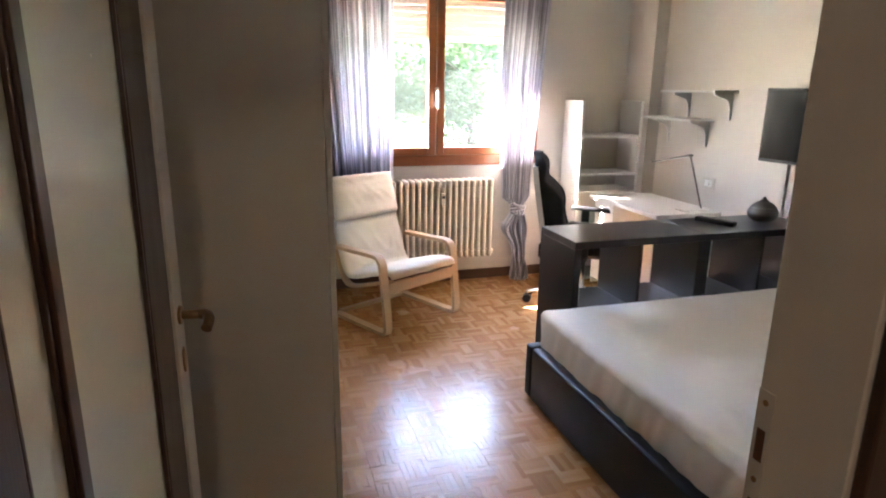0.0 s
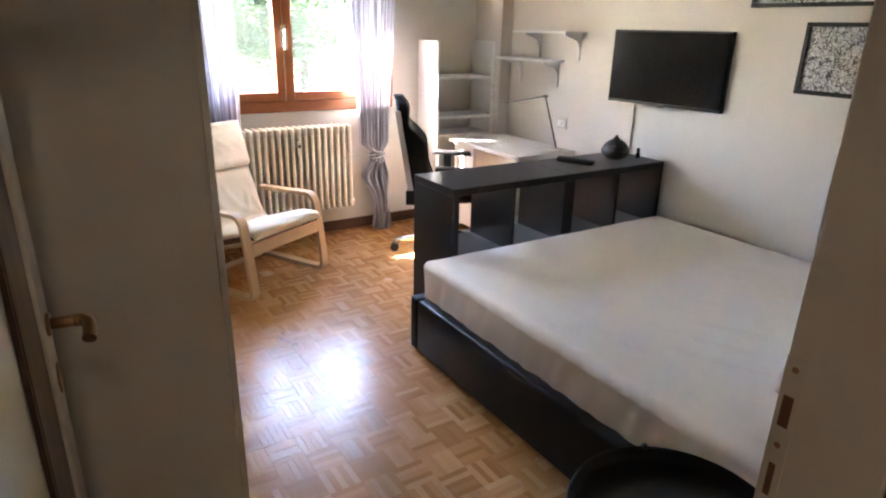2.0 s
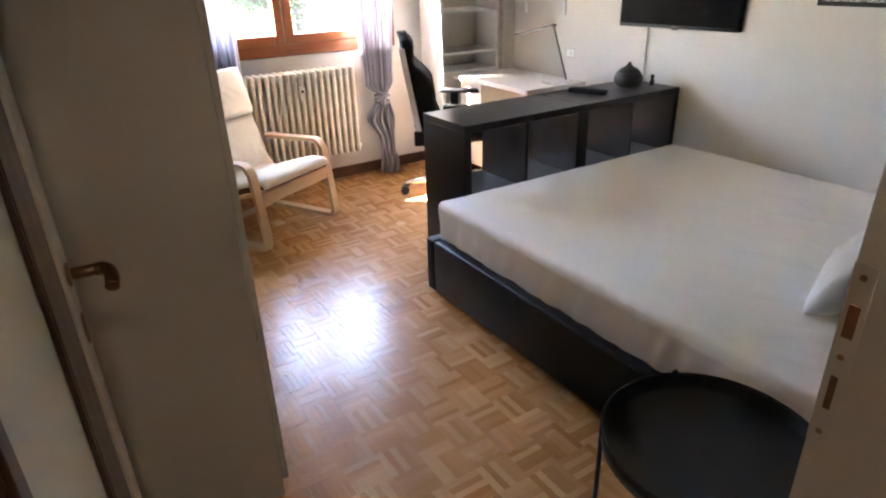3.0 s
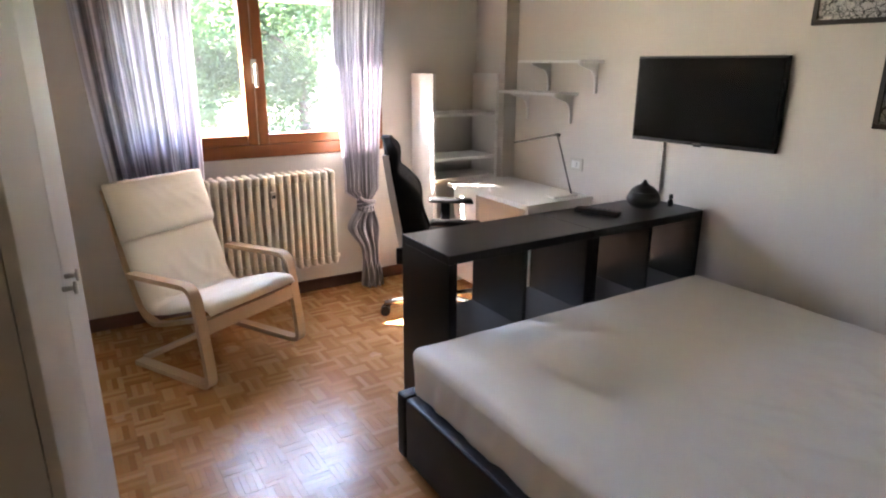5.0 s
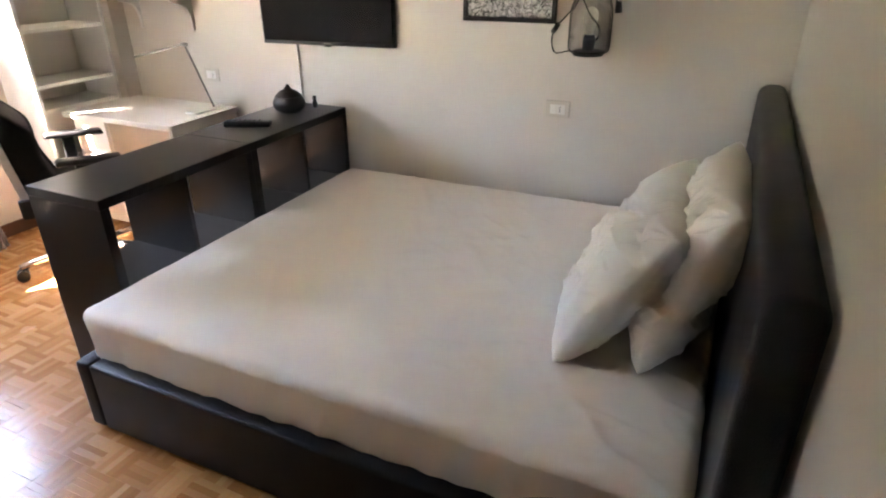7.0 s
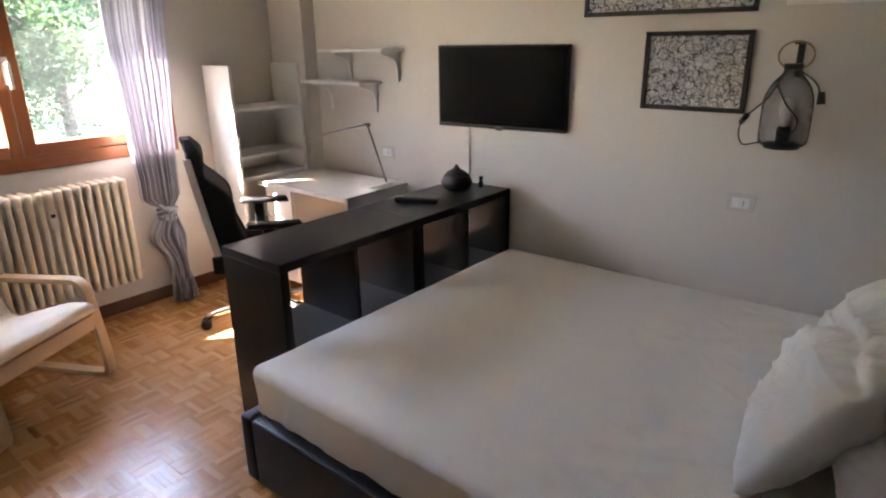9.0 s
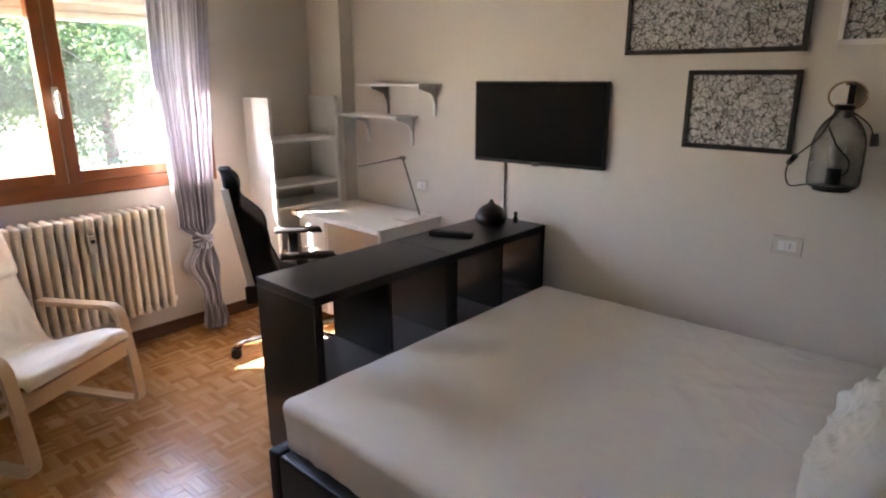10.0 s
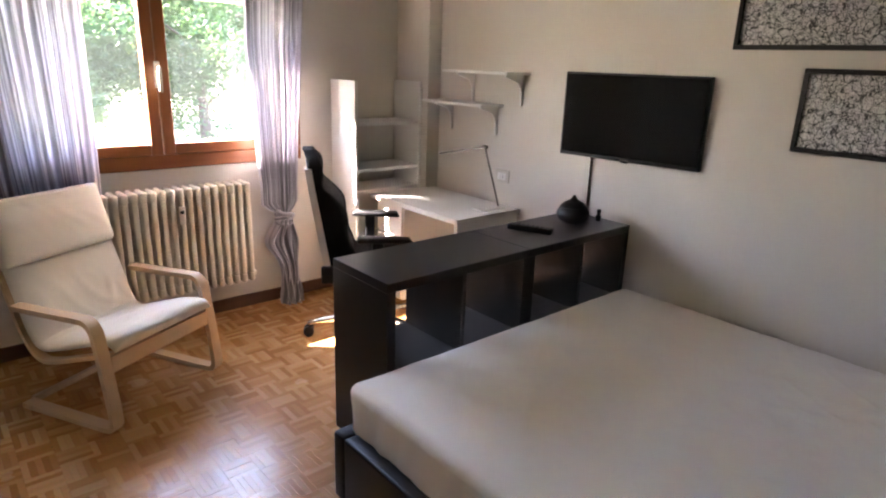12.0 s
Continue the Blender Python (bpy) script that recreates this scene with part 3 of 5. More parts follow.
def build_mattress():
    m = thing("mattress", pose(-0.92, -2.95, 0.20), "thick mattress in a wrinkled white fitted sheet", "mattress")
    x0, x1, y0, y1, z0, z1 = BX0 + 0.052, BX1 - 0.02, -3.975, BY1 - 0.012, 0.205, 0.468
    bm = bmesh.new()
    box(bm, x0, x1, y0, y1, z0, z1)
    bmesh.ops.subdivide_edges(bm, edges=bm.edges[:], cuts=140, use_grid_fill=True)
    cx, cy = (x0 + x1) / 2, (y0 + y1) / 2
    hx, hy = (x1 - x0) / 2, (y1 - y0) / 2
    R = 0.036
    for v in bm.verts:
        p = v.co
        # rounded edges and corners
        q = Vector((max(-hx + R, min(hx - R, p.x - cx)), max(-hy + R, min(hy - R, p.y - cy)), max(z0 + 0.02, min(z1 - R, p.z))))
        d = Vector((p.x - cx, p.y - cy, p.z)) - q
        if d.length > 1e-6 and p.z > z0 + 0.02:
            dd = d.normalized() * R
            p.x, p.y, p.z = cx + q.x + dd.x, cy + q.y + dd.y, q.z + dd.z
        top = max(0.0, min(1.0, (p.z - z1 + 0.03) / 0.03))
        side = 1 - top
        n1 = noise.noise(Vector((p.x * 1.6, p.y * 1.6, 3.0)))
        p.z += top * (0.007 * n1 + 0.003 * noise.noise(Vector((p.x * 7, p.y * 4, 1))))
        # creases that run to the corners and down the sides
        near_head = max(0.0, min(1.0, (-2.7 - p.y) / 1.0))
        fold = noise.noise(Vector(((p.x * 0.9 + p.y * 0.5) * 11, (p.y - p.x * 0.6) * 2.2, 0.3)))
        p.z += top * 0.0065 * (0.2 + near_head) * max(0.0, fold - 0.05) * 2
        pull = noise.noise(Vector(((p.x - 1.6 * p.y) * 9, (p.y + p.x) * 1.3, 7.7)))
        p.z += top * 0.003 * max(0.0, pull - 0.15) * 2
        # sharp short creases where the sheet is rucked up
        ruck = max(0.0, noise.noise(Vector((p.x * 1.3 + 4, p.y * 1.1, 9.1))) + 0.12)
        line = noise.noise(Vector(((p.x * 0.8 - p.y * 0.75) * 8, (p.x + p.y) * 2.6, 5.5)))
        p.z += top * 0.0045 * min(1.0, ruck * 2.5) * (0.3 + near_head) * max(0.0, 1 - abs(line) * 6) ** 1.5
        if side > 0.2:
            w = noise.noise(Vector((p.y * 16 + p.z * 4, p.x * 14, p.z * 2)))
            k = 0.014 * side * math.sin(math.pi * max(0.0, min(1.0, (p.z - z0) / (z1 - z0))))
            p.x += (-1 if p.x < cx else 1) * k * w if abs(p.x - cx) > hx - 0.03 else 0
            p.y += (-1 if p.y < cy else 1) * k * w if abs(p.y - cy) > hy - 0.03 else 0
    part("fitted_sheet", bm, M_SHEET, m, at_world=True, smooth=True)
    part("mattress_core", boxes((x0 + 0.02, x1 - 0.02, y0 + 0.02, y1 - 0.02, 0.2005, 0.204)), M_COTTON, m, at_world=True)


build_mattress()


def build_pillow(m, seed, label):
    """A soft pillow, built lying flat and then leant."""
    p = thing("pillow", m, label, "pillow", group="pillows on the bed")
    bm = bmesh.new()
    L, W, T = 0.36, 0.268, 0.098
    nz = Vector((seed * 3.1, seed * 1.7, 0))

    def ridge(x, y, z, sharp):
        return max(0.0, 1 - abs(noise.noise(Vector((x, y, z)))) * sharp)

    def fn(sgn):
        def f(u, v):
            a, b = 2 * u - 1, 2 * v - 1
            full = max(0.0, (1 - abs(a) ** 3.2)) ** 0.44 * max(0.0, (1 - abs(b) ** 3.2)) ** 0.44
            pinch = 1 - 0.05 * (1 - abs(a)) * abs(b) - 0.03 * (1 - abs(b)) * abs(a)
            x, y = L * a * pinch, W * b * pinch
            q = Vector((x, y, 0)) + nz
            wr = 0.020 * noise.noise(q * 4.2 + Vector((0, 0, sgn)))
            wr += 0.013 * ridge(q.x * 7 + q.y * 6, q.y * 3.0 - q.x * 1.6, sgn, 4.2) ** 1.4
            wr += 0.010 * ridge(q.x * 4 - q.y * 13, q.y * 4 + q.x * 2.0, sgn + 4, 4.6) ** 1.4
            wr += 0.006 * ridge(q.x * 20 + q.y * 7, q.y * 10 - q.x * 6, sgn + 8, 4.5) ** 1.4
            # gathers that fan out from the corners
            for ca, cb in ((-1, -1), (-1, 1), (1, -1), (1, 1)):
                da, db = a - ca, b - cb
                wr += 0.011 * math.sin(math.atan2(db, da) * 15 + seed) * math.exp(-2.4 * math.hypot(da, db))
            # one deep slump fold across the case
            c = b * 0.75 - a * 0.35 + 0.18 * math.sin(2.4 * a + seed) + (0.18 if seed == 2 else -0.30)
            wr += -0.034 * math.exp(-(c / 0.075) ** 2) + 0.018 * math.exp(-((c - 0.19) / 0.13) ** 2)
            return Vector((x, y, sgn * full * max(0.02, T + wr)))
        return f

    sheet(bm, fn(1), 130, 100, uv=False)
    sheet(bm, fn(-1), 130, 100, uv=False)
    bmesh.ops.remove_doubles(bm, verts=bm.verts, dist=0.0015)
    part("pillowcase", bm, M_PILLOW, p, smooth=True)
    hem = bmesh.new()
    tube(hem, [(L * 0.985, -W + 0.02, 0), (L * 0.99, 0, 0.004), (L * 0.985, W - 0.02, 0)], 0.006)
    part("hem", hem, M_PILLOW, p)


# two pillows against the headboard, the front one slumped over the other
build_pillow(pose(-1.02, -3.865, 0.745, -70, 0, 2), 1, "crumpled cream pillow leaning on the black headboard")
build_pillow(pose(-1.035, -3.685, 0.700, -57, 2, 3) @ pose(0, 0, 0, 0, 0, -3), 2, "crumpled cream pillow slumped against another pillow")


# ---- black open shelf units at the foot of the bed ----
def shelf_unit(m, label):
    s = thing("cube_shelf", m, label, "shelf unit", group="black shelf units at the bed foot")
    w, d, h, o, i = 0.785, 0.39, 0.795, 0.038, 0.018
    part("top", box(bmesh.new(), 0, w, 0, d, h - o, h, bevel=0.002), M_BLACK, s)
    part("bottom", box(bmesh.new(), 0, w, 0, d, 0.002, o, bevel=0.002), M_BLACK, s)
    part("side_panel", box(bmesh.new(), 0, o, 0.001, d - 0.001, o, h - o), M_BLACK, s)
    part("side_panel", box(bmesh.new(), w - o, w, 0.001, d - 0.001, o, h - o), M_BLACK, s)
    part("shelf", box(bmesh.new(), o, w - o, 0.003, d - 0.003, 0.39, 0.39 + i), M_BLACK, s)
    part("divider", box(bmesh.new(), w / 2 - i / 2, w / 2 + i / 2, 0.003, d - 0.003, o, 0.39), M_BLACK, s)
    part("divider", box(bmesh.new(), w / 2 - i / 2, w / 2 + i / 2, 0.003, d - 0.003, 0.39 + i, h - o), M_BLACK, s)
    return s


u1 = shelf_unit(pose(-1.582, -1.950, 0), "black-brown open cube shelf unit across the bed foot")
u2 = copy_thing(u1, pose(-0.795, -1.950, 0))


# ---- desk and white bookcase ----
def build_desk():
    d = thing("desk", pose(-0.30, -0.75, 0), "white laminate desk along the wall", "desk")
    bm = bmesh.new()
    # top with one rounded front corner
    out = [(-0.03, -1.185), (-0.03, -0.325), (-0.56, -0.325), (-0.56, -1.165), (-0.555, -1.178), (-0.545, -1.185)]
    a = [bm.verts.new((x, y, 0.705)) for x, y in out]
    b = [bm.verts.new((x, y, 0.732)) for x, y in out]
    bm.faces.new(a[::-1]), bm.faces.new(b)
    for k in range(len(out)):
        bm.faces.new((a[k], a[(k + 1) % len(out)], b[(k + 1) % len(out)], b[k]))
    part("desktop", bm, M_WHITE, d, at_world=True)
    part("end_panel", boxes((-0.545, -0.04, -1.18, -1.155, 0.002, 0.704), bevel=0.002), M_WHITE, d, at_world=True)
    part("modesty_panel", boxes((-0.055, -0.04, -1.155, -0.33, 0.16, 0.704)), M_WHITE, d, at_world=True)
    for k, (y0, y1) in enumerate(((-0.62, -0.345),)):
        dr = part("drawer_unit", boxes((-0.50, -0.06, y0, y1, 0.05, 0.704), bevel=0.002), M_WHITE, d, at_world=True)
        for z in (0.06, 0.28, 0.50):
            part("drawer_front", boxes((-0.519, -0.501, y0 + 0.004, y1 - 0.004, z, z + 0.20), bevel=0.003), M_WHITE, dr, at_world=True)
    part("leg_panel", boxes((-0.50, -0.06, -0.335, -0.328, 0.002, 0.704)), M_WHITE, d, at_world=True)


build_desk()


def build_bookcase():
    b = thing("bookcase", pose(-0.40, -0.17, 0), "narrow white open bookcase beside the desk", "bookcase")
    x0, x1, y0, y1, h = -0.668, -0.128, -0.312, -0.018, 1.458
    part("side_panel", boxes((x0, x0 + 0.022, y0, y1, 0.002, h), bevel=0.0015), M_WHITE, b, at_world=True)
    part("side_panel", boxes((x1 - 0.022, x1, y0, y1, 0.002, h), bevel=0.0015), M_WHITE, b, at_world=True)
    for z in (0.02, 0.36, 0.735, 0.875, 1.175):
        part("shelf", boxes((x0 + 0.0225, x1 - 0.0225, y0 + 0.004, y1, z, z + 0.020), bevel=0.0015), M_WHITE, b, at_world=True)
    part("back_panel", boxes((x0 + 0.0225, x1 - 0.0225, y1 - 0.004, y1, 0.04, 0.735)), M_WHITE, b, at_world=True)


build_bookcase()


def wall_shelf(y0, y1, z, depth, label):
    s = thing("wall_shelf", pose(-depth / 2, (y0 + y1) / 2, z), label, "shelf", group="wall shelves above the desk")
    part("board", boxes((-depth, -0.001, y0, y1, z - 0.016, z), bevel=0.002), M_WHITE, s, at_world=True)
    for y in (y0 + 0.056, y1 - 0.090):
        br = bmesh.new()
        side = [(-0.001, z - 0.017), (-depth * 0.78, z - 0.017), (-depth * 0.78, z - 0.026)]
        side += [(-0.014 - (depth * 0.30) * (1 - math.sin(k * math.pi / 16)) ** 2.6, z - 0.028 - 0.165 * (k / 8) ** 0.8) for k in range(1, 9)]
        side += [(-0.001, z - 0.195)]
        fa = [br.verts.new((x, y - 0.008, zz)) for x, zz in side]
        fb = [br.verts.new((x, y + 0.008, zz)) for x, zz in side]
        br.faces.new(fa), br.faces.new(fb[::-1])
        for k in range(len(side)):
            br.faces.new((fa[k], fb[k], fb[(k + 1) % len(side)], fa[(k + 1) % len(side)]))
        part("bracket", br, M_BRACKET, s, "pale metal bracket", at_world=True)


wall_shelf(-1.17, -0.60, 1.545, 0.20, "small white shelf on pale brackets, empty")
wall_shelf(-0.97, -0.40, 1.350, 0.20, "small white shelf on pale brackets, below another")


def desk_lamp():
    l = thing("desk_lamp", pose(-0.14, -1.08, 0.732), "slim grey metal desk lamp, switched off", "desk lamp")
    part("base", boxes((-0.30, -0.10, -1.13, -1.035, 0.733, 0.745), bevel=0.004), M_WHITE, l, at_world=True)
    part("arm", tube(bmesh.new(), [(-0.13, -1.095, 0.745), (-0.246, -1.068, 1.113)], 0.006), M_ALU, l, at_world=True)
    part("joint", cyl(bmesh.new(), (-0.246, -1.085, 1.113), (-0.246, -1.05, 1.113), 0.011), M_ALU, l, at_world=True)
    bm = box(bmesh.new(), -0.19, 0.19, -0.014, 0.014, -0.006, 0.006, bevel=0.003)
    a, c = Vector((-0.246, -1.068, 1.115)), Vector((-0.275, -0.70, 1.030))
    mid, way = (a + c) / 2, (c - a).normalized()
    q = way.to_track_quat("X", "Z").to_matrix().to_4x4()
    bmesh.ops.transform(bm, matrix=Matrix.Translation(mid) @ q, verts=bm.verts)
    part("head", bm, M_ALU, l, at_world=True)


desk_lamp()


# ---- television and pictures ----
def build_tv():
    a, c = Vector((-0.112, -1.522, 0)), Vector((-0.026, -2.287, 0))
    mid, way = (a + c) / 2, (c - a).normalized()
    ang = math.degrees(math.atan2(way.y, way.x))
    t = thing("television", pose(mid.x, mid.y, 1.345, 0, 0, ang), "black flat television on a swivel wall bracket", "television")
    w, h = 0.770, 0.436
    part("casing", box(bmesh.new(), -w / 2, w / 2, -0.001, 0.035, -h / 2, h / 2, bevel=0.005), M_PLASTIC, t)
    part("screen", box(bmesh.new(), -w / 2 + 0.011, w / 2 - 0.011, -0.004, -0.0012, -h / 2 + 0.020, h / 2 - 0.011), M_SCREEN, t)
    part("maker_badge", box(bmesh.new(), -0.022, 0.022, -0.005, -0.0012, -h / 2 + 0.006, -h / 2 + 0.013), M_ALU, t, "small grey badge")
    part("sensor", box(bmesh.new(), -0.018, 0.018, -0.003, 0.01, -h / 2 - 0.006, -h / 2), M_PLASTIC, t)
    part("wall_bracket", box(bmesh.new(), -0.06, 0.06, 0.035, 0.05, -0.1, 0.1), M_PLASTIC, t)
    part("arm", boxes((-0.06, 0.0, mid.y - 0.03, mid.y + 0.03, 1.30, 1.39)), M_PLASTIC, t, at_world=True)


build_tv()
duct = thing("cable_duct", pose(-0.005, -1.645, 0.80), "cream plastic cable duct down the wall", "cable duct")
part("cover", boxes((-0.016, -0.001, -1.664, -1.628, 0.80, 1.20), bevel=0.002), M_IVORY, duct, at_world=True)


def picture(y0, y1, z0, z1, frame_mat, label, fw=0.020):
    p = thing("framed_picture", pose(-0.012, (y0 + y1) / 2, z0), label, "picture", group="framed doodle prints on the wall")
    for r in ((y0, y1, z0, z0 + fw), (y0, y1, z1 - fw, z1), (y0, y0 + fw, z0 + fw, z1 - fw), (y1 - fw, y1, z0 + fw, z1 - fw)):
        part("frame_bar", box(bmesh.new(), -0.022, -0.002, *r, bevel=0.002), frame_mat, p, at_world=True)
    part("print", boxes((-0.010, -0.004, y0 + fw, y1 - fw, z0 + fw, z1 - fw)), M_DOODLE, p, "black and white doodle print", at_world=True)


picture(-3.113, -2.662, 1.276, 1.612, M_FRAME, "small black framed black and white doodle print")
picture(-3.113, -2.350, 1.682, 2.22, M_FRAME, "wide black framed black and white doodle print")
picture(-3.66, -3.212, 1.700, 2.04, M_WHITE, "small white framed black and white doodle print")


def outlet(y, z, label):
    o = thing("wall_socket", pose(-0.004, y, z), label, "wall socket")
    part("plate", boxes((-0.010, -0.001, y - 0.058, y + 0.058, z - 0.040, z + 0.040), bevel=0.003), M_IVORY, o, at_world=True)
    part("insert", boxes((-0.012, -0.0095, y - 0.036, y + 0.036, z - 0.023, z + 0.023)), M_BRACKET, o, at_world=True)
    for k in (-1, 0, 1):
        part("hole", cyl(bmesh.new(), (-0.0125, y - 0.012, z + 0.009 * k), (-0.0118, y - 0.012, z + 0.009 * k), 0.0028, n=8), M_PLASTIC, o, at_world=True)
    part("switch", boxes((-0.015, -0.012, y + 0.008, y + 0.032, z - 0.021, z + 0.021), bevel=0.001), M_WHITE, o, at_world=True)


outlet(-3.150, 0.893, "ivory wall socket plate beside the bed")
outlet(-0.995, 0.905, "ivory wall socket plate above the desk")


def lantern():
    """Wire-mesh lamp with a bulb, hung on the wall with its cord round it."""
    l = thing("mesh_lantern", pose(-0.10, -3.29, 1.17), "black wire-mesh lantern lamp hung on the wall, off", "lamp")
    cx, cy, z0 = -0.105, -3.290, 1.170
    prof = [(0.062, 0.0), (0.085, 0.012), (0.090, 0.05), (0.090, 0.15), (0.083, 0.20), (0.062, 0.245), (0.036, 0.275), (0.030, 0.30)]
    n = 54
    bm = bmesh.new()
    smooth_prof = curve([(r, 0, z) for r, z in prof], 4)
    rows = [(p.x, p.z) for p in smooth_prof]
    for k in range(n):
        for sgn in (1, -1):
            pts = [(cx + r * math.cos(6.283 * k / n + sgn * 7.0 * z), cy + r * math.sin(6.283 * k / n + sgn * 7.0 * z), z0 + z) for r, z in rows]
            tube(bm, pts[::2], 0.0007, 3)
    part("mesh_shade", bm, M_PLASTIC, l, at_world=True)
    part("base", lathe(bmesh.new(), [(0.064, 0.0), (0.066, 0.004), (0.066, 0.016), (0.060, 0.020)], (cx, cy, z0 - 0.008)), M_PLASTIC, l, at_world=True)
    part("lamp_holder", lathe(bmesh.new(), [(0.026, 0.0), (0.026, 0.05), (0.022, 0.062)], (cx, cy, z0 + 0.015)), M_PLASTIC, l, at_world=True)
    part("bulb", lathe(bmesh.new(), [(0.013, 0.0), (0.015, 0.02), (0.027, 0.05), (0.030, 0.075), (0.024, 0.10), (0.008, 0.113)], (cx, cy, z0 + 0.076)), M_BULB, l, "white bulb", at_world=True)
    part("collar", lathe(bmesh.new(), [(0.033, 0.0), (0.035, 0.01), (0.033, 0.02)], (cx, cy, z0 + 0.295)), M_PLASTIC, l, at_world=True)
    ring = [(cx + 0.015, cy + 0.062 * math.cos(t), z0 + 0.345 + 0.052 * math.sin(t)) for t in [6.283 * k / 24 for k in range(25)]]
    part("carry_ring", tube(bmesh.new(), ring, 0.004, 6), M_BRASS, l, at_world=True)
    hook = bmesh.new()
    box(hook, -0.018, -0.001, cy - 0.012, cy + 0.012, z0 + 0.26, z0 + 0.392, bevel=0.002)
    box(hook, -0.10, -0.002, cy - 0.011, cy + 0.011, z0 + 0.385, z0 + 0.392, bevel=0.002)
    part("wall_hook", hook, M_PLASTIC, l, at_world=True)
    cord = bmesh.new()
    tube(cord, curve([(cx - 0.02, cy + 0.03, z0 + 0.27), (cx - 0.09, cy + 0.05, z0 + 0.20), (cx - 0.07, cy + 0.105, z0 + 0.14), (cx - 0.02, cy + 0.150, z0 + 0.10),
                      (cx, cy + 0.165, z0 + 0.04), (cx, cy + 0.145, z0 - 0.005), (cx, cy + 0.09, z0 + 0.005), (cx, cy + 0.06, z0 + 0.006)], 6), 0.0032, 6)
    tube(cord, curve([(cx - 0.02, cy - 0.03, z0 + 0.29), (cx - 0.05, cy - 0.09, z0 + 0.25), (cx - 0.02, cy - 0.11, z0 + 0.20)], 6), 0.0032, 6)
    tube(cord, curve([(cx - 0.09, cy + 0.0, z0 + 0.07), (cx - 0.093, cy - 0.05, z0 + 0.07), (cx - 0.093, cy - 0.055, z0 + 0.12), (cx - 0.09, cy - 0.01, z0 + 0.17),
                      (cx - 0.08, cy + 0.03, z0 + 0.24)], 6), 0.0032, 6)
    part("cord", cord, M_PLASTIC, l, at_world=True)
    sw = cyl(bmesh.new(), (cx - 0.045, cy + 0.130, z0 + 0.118), (cx - 0.008, cy + 0.158, z0 + 0.085), 0.011, n=10)
    part("cord_switch", sw, M_PLASTIC, l, at_world=True)
    part("plug", cyl(bmesh.new(), (cx - 0.02, cy - 0.11, z0 + 0.215), (cx - 0.02, cy - 0.115, z0 + 0.17), 0.012, 0.016, n=10), M_PLASTIC, l, at_world=True)


lantern()


# ---- things on the shelf units ----
pot = thing("aroma_diffuser", pose(-0.225, -1.735, 0.795), "dark onion-shaped aroma diffuser on the black shelf", "diffuser")
part("body", lathe(bmesh.new(), [(p.x, p.z) for p in curve([(0.052, 0, 0.001), (0.078, 0, 0.022), (0.086, 0, 0.052), (0.070, 0, 0.085)], 5)], (-0.225, -1.735, 0.795), 28), M_CLAY, pot, at_world=True)
part("lid", lathe(bmesh.new(), [(p.x, p.z) for p in curve([(0.071, 0, 0.0865), (0.048, 0, 0.108), (0.022, 0, 0.122), (0.010, 0, 0.138), (0.006, 0, 0.146)], 5)], (-0.225, -1.735, 0.795), 28), M_CLAY, pot, at_world=True)
rem = thing("remote_control", pose(-0.565, -1.74, 0.795, 0, 0, -66), "black remote control lying on the black shelf", "remote control")
part("body", box(bmesh.new(), -0.115, 0.115, -0.028, 0.028, 0.001, 0.030, bevel=0.009, seg=3), M_PLASTIC, rem, smooth=True)
for i in range(7):
    for j in (-1, 0, 1):
        part("button", box(bmesh.new(), -0.085 + 0.024 * i - 0.006, -0.085 + 0.024 * i + 0.006, 0.013 * j - 0.004, 0.013 * j + 0.004, 0.0285, 0.0315), M_FRAME, rem)
vial = thing("small_bottle", pose(-0.085, -1.80, 0.795), "small dark glass bottle beside the diffuser", "bottle")
part("glass", lathe(bmesh.new(), [(0.014, 0.001), (0.0145, 0.03), (0.008, 0.036), (0.007, 0.04)], (-0.085, -1.80, 0.795), 14), M_PLASTIC, vial, at_world=True)
part("cap", lathe(bmesh.new(), [(0.011, 0.041), (0.011, 0.062), (0.009, 0.064)], (-0.085, -1.80, 0.795), 14), M_PLASTIC, vial, at_world=True)


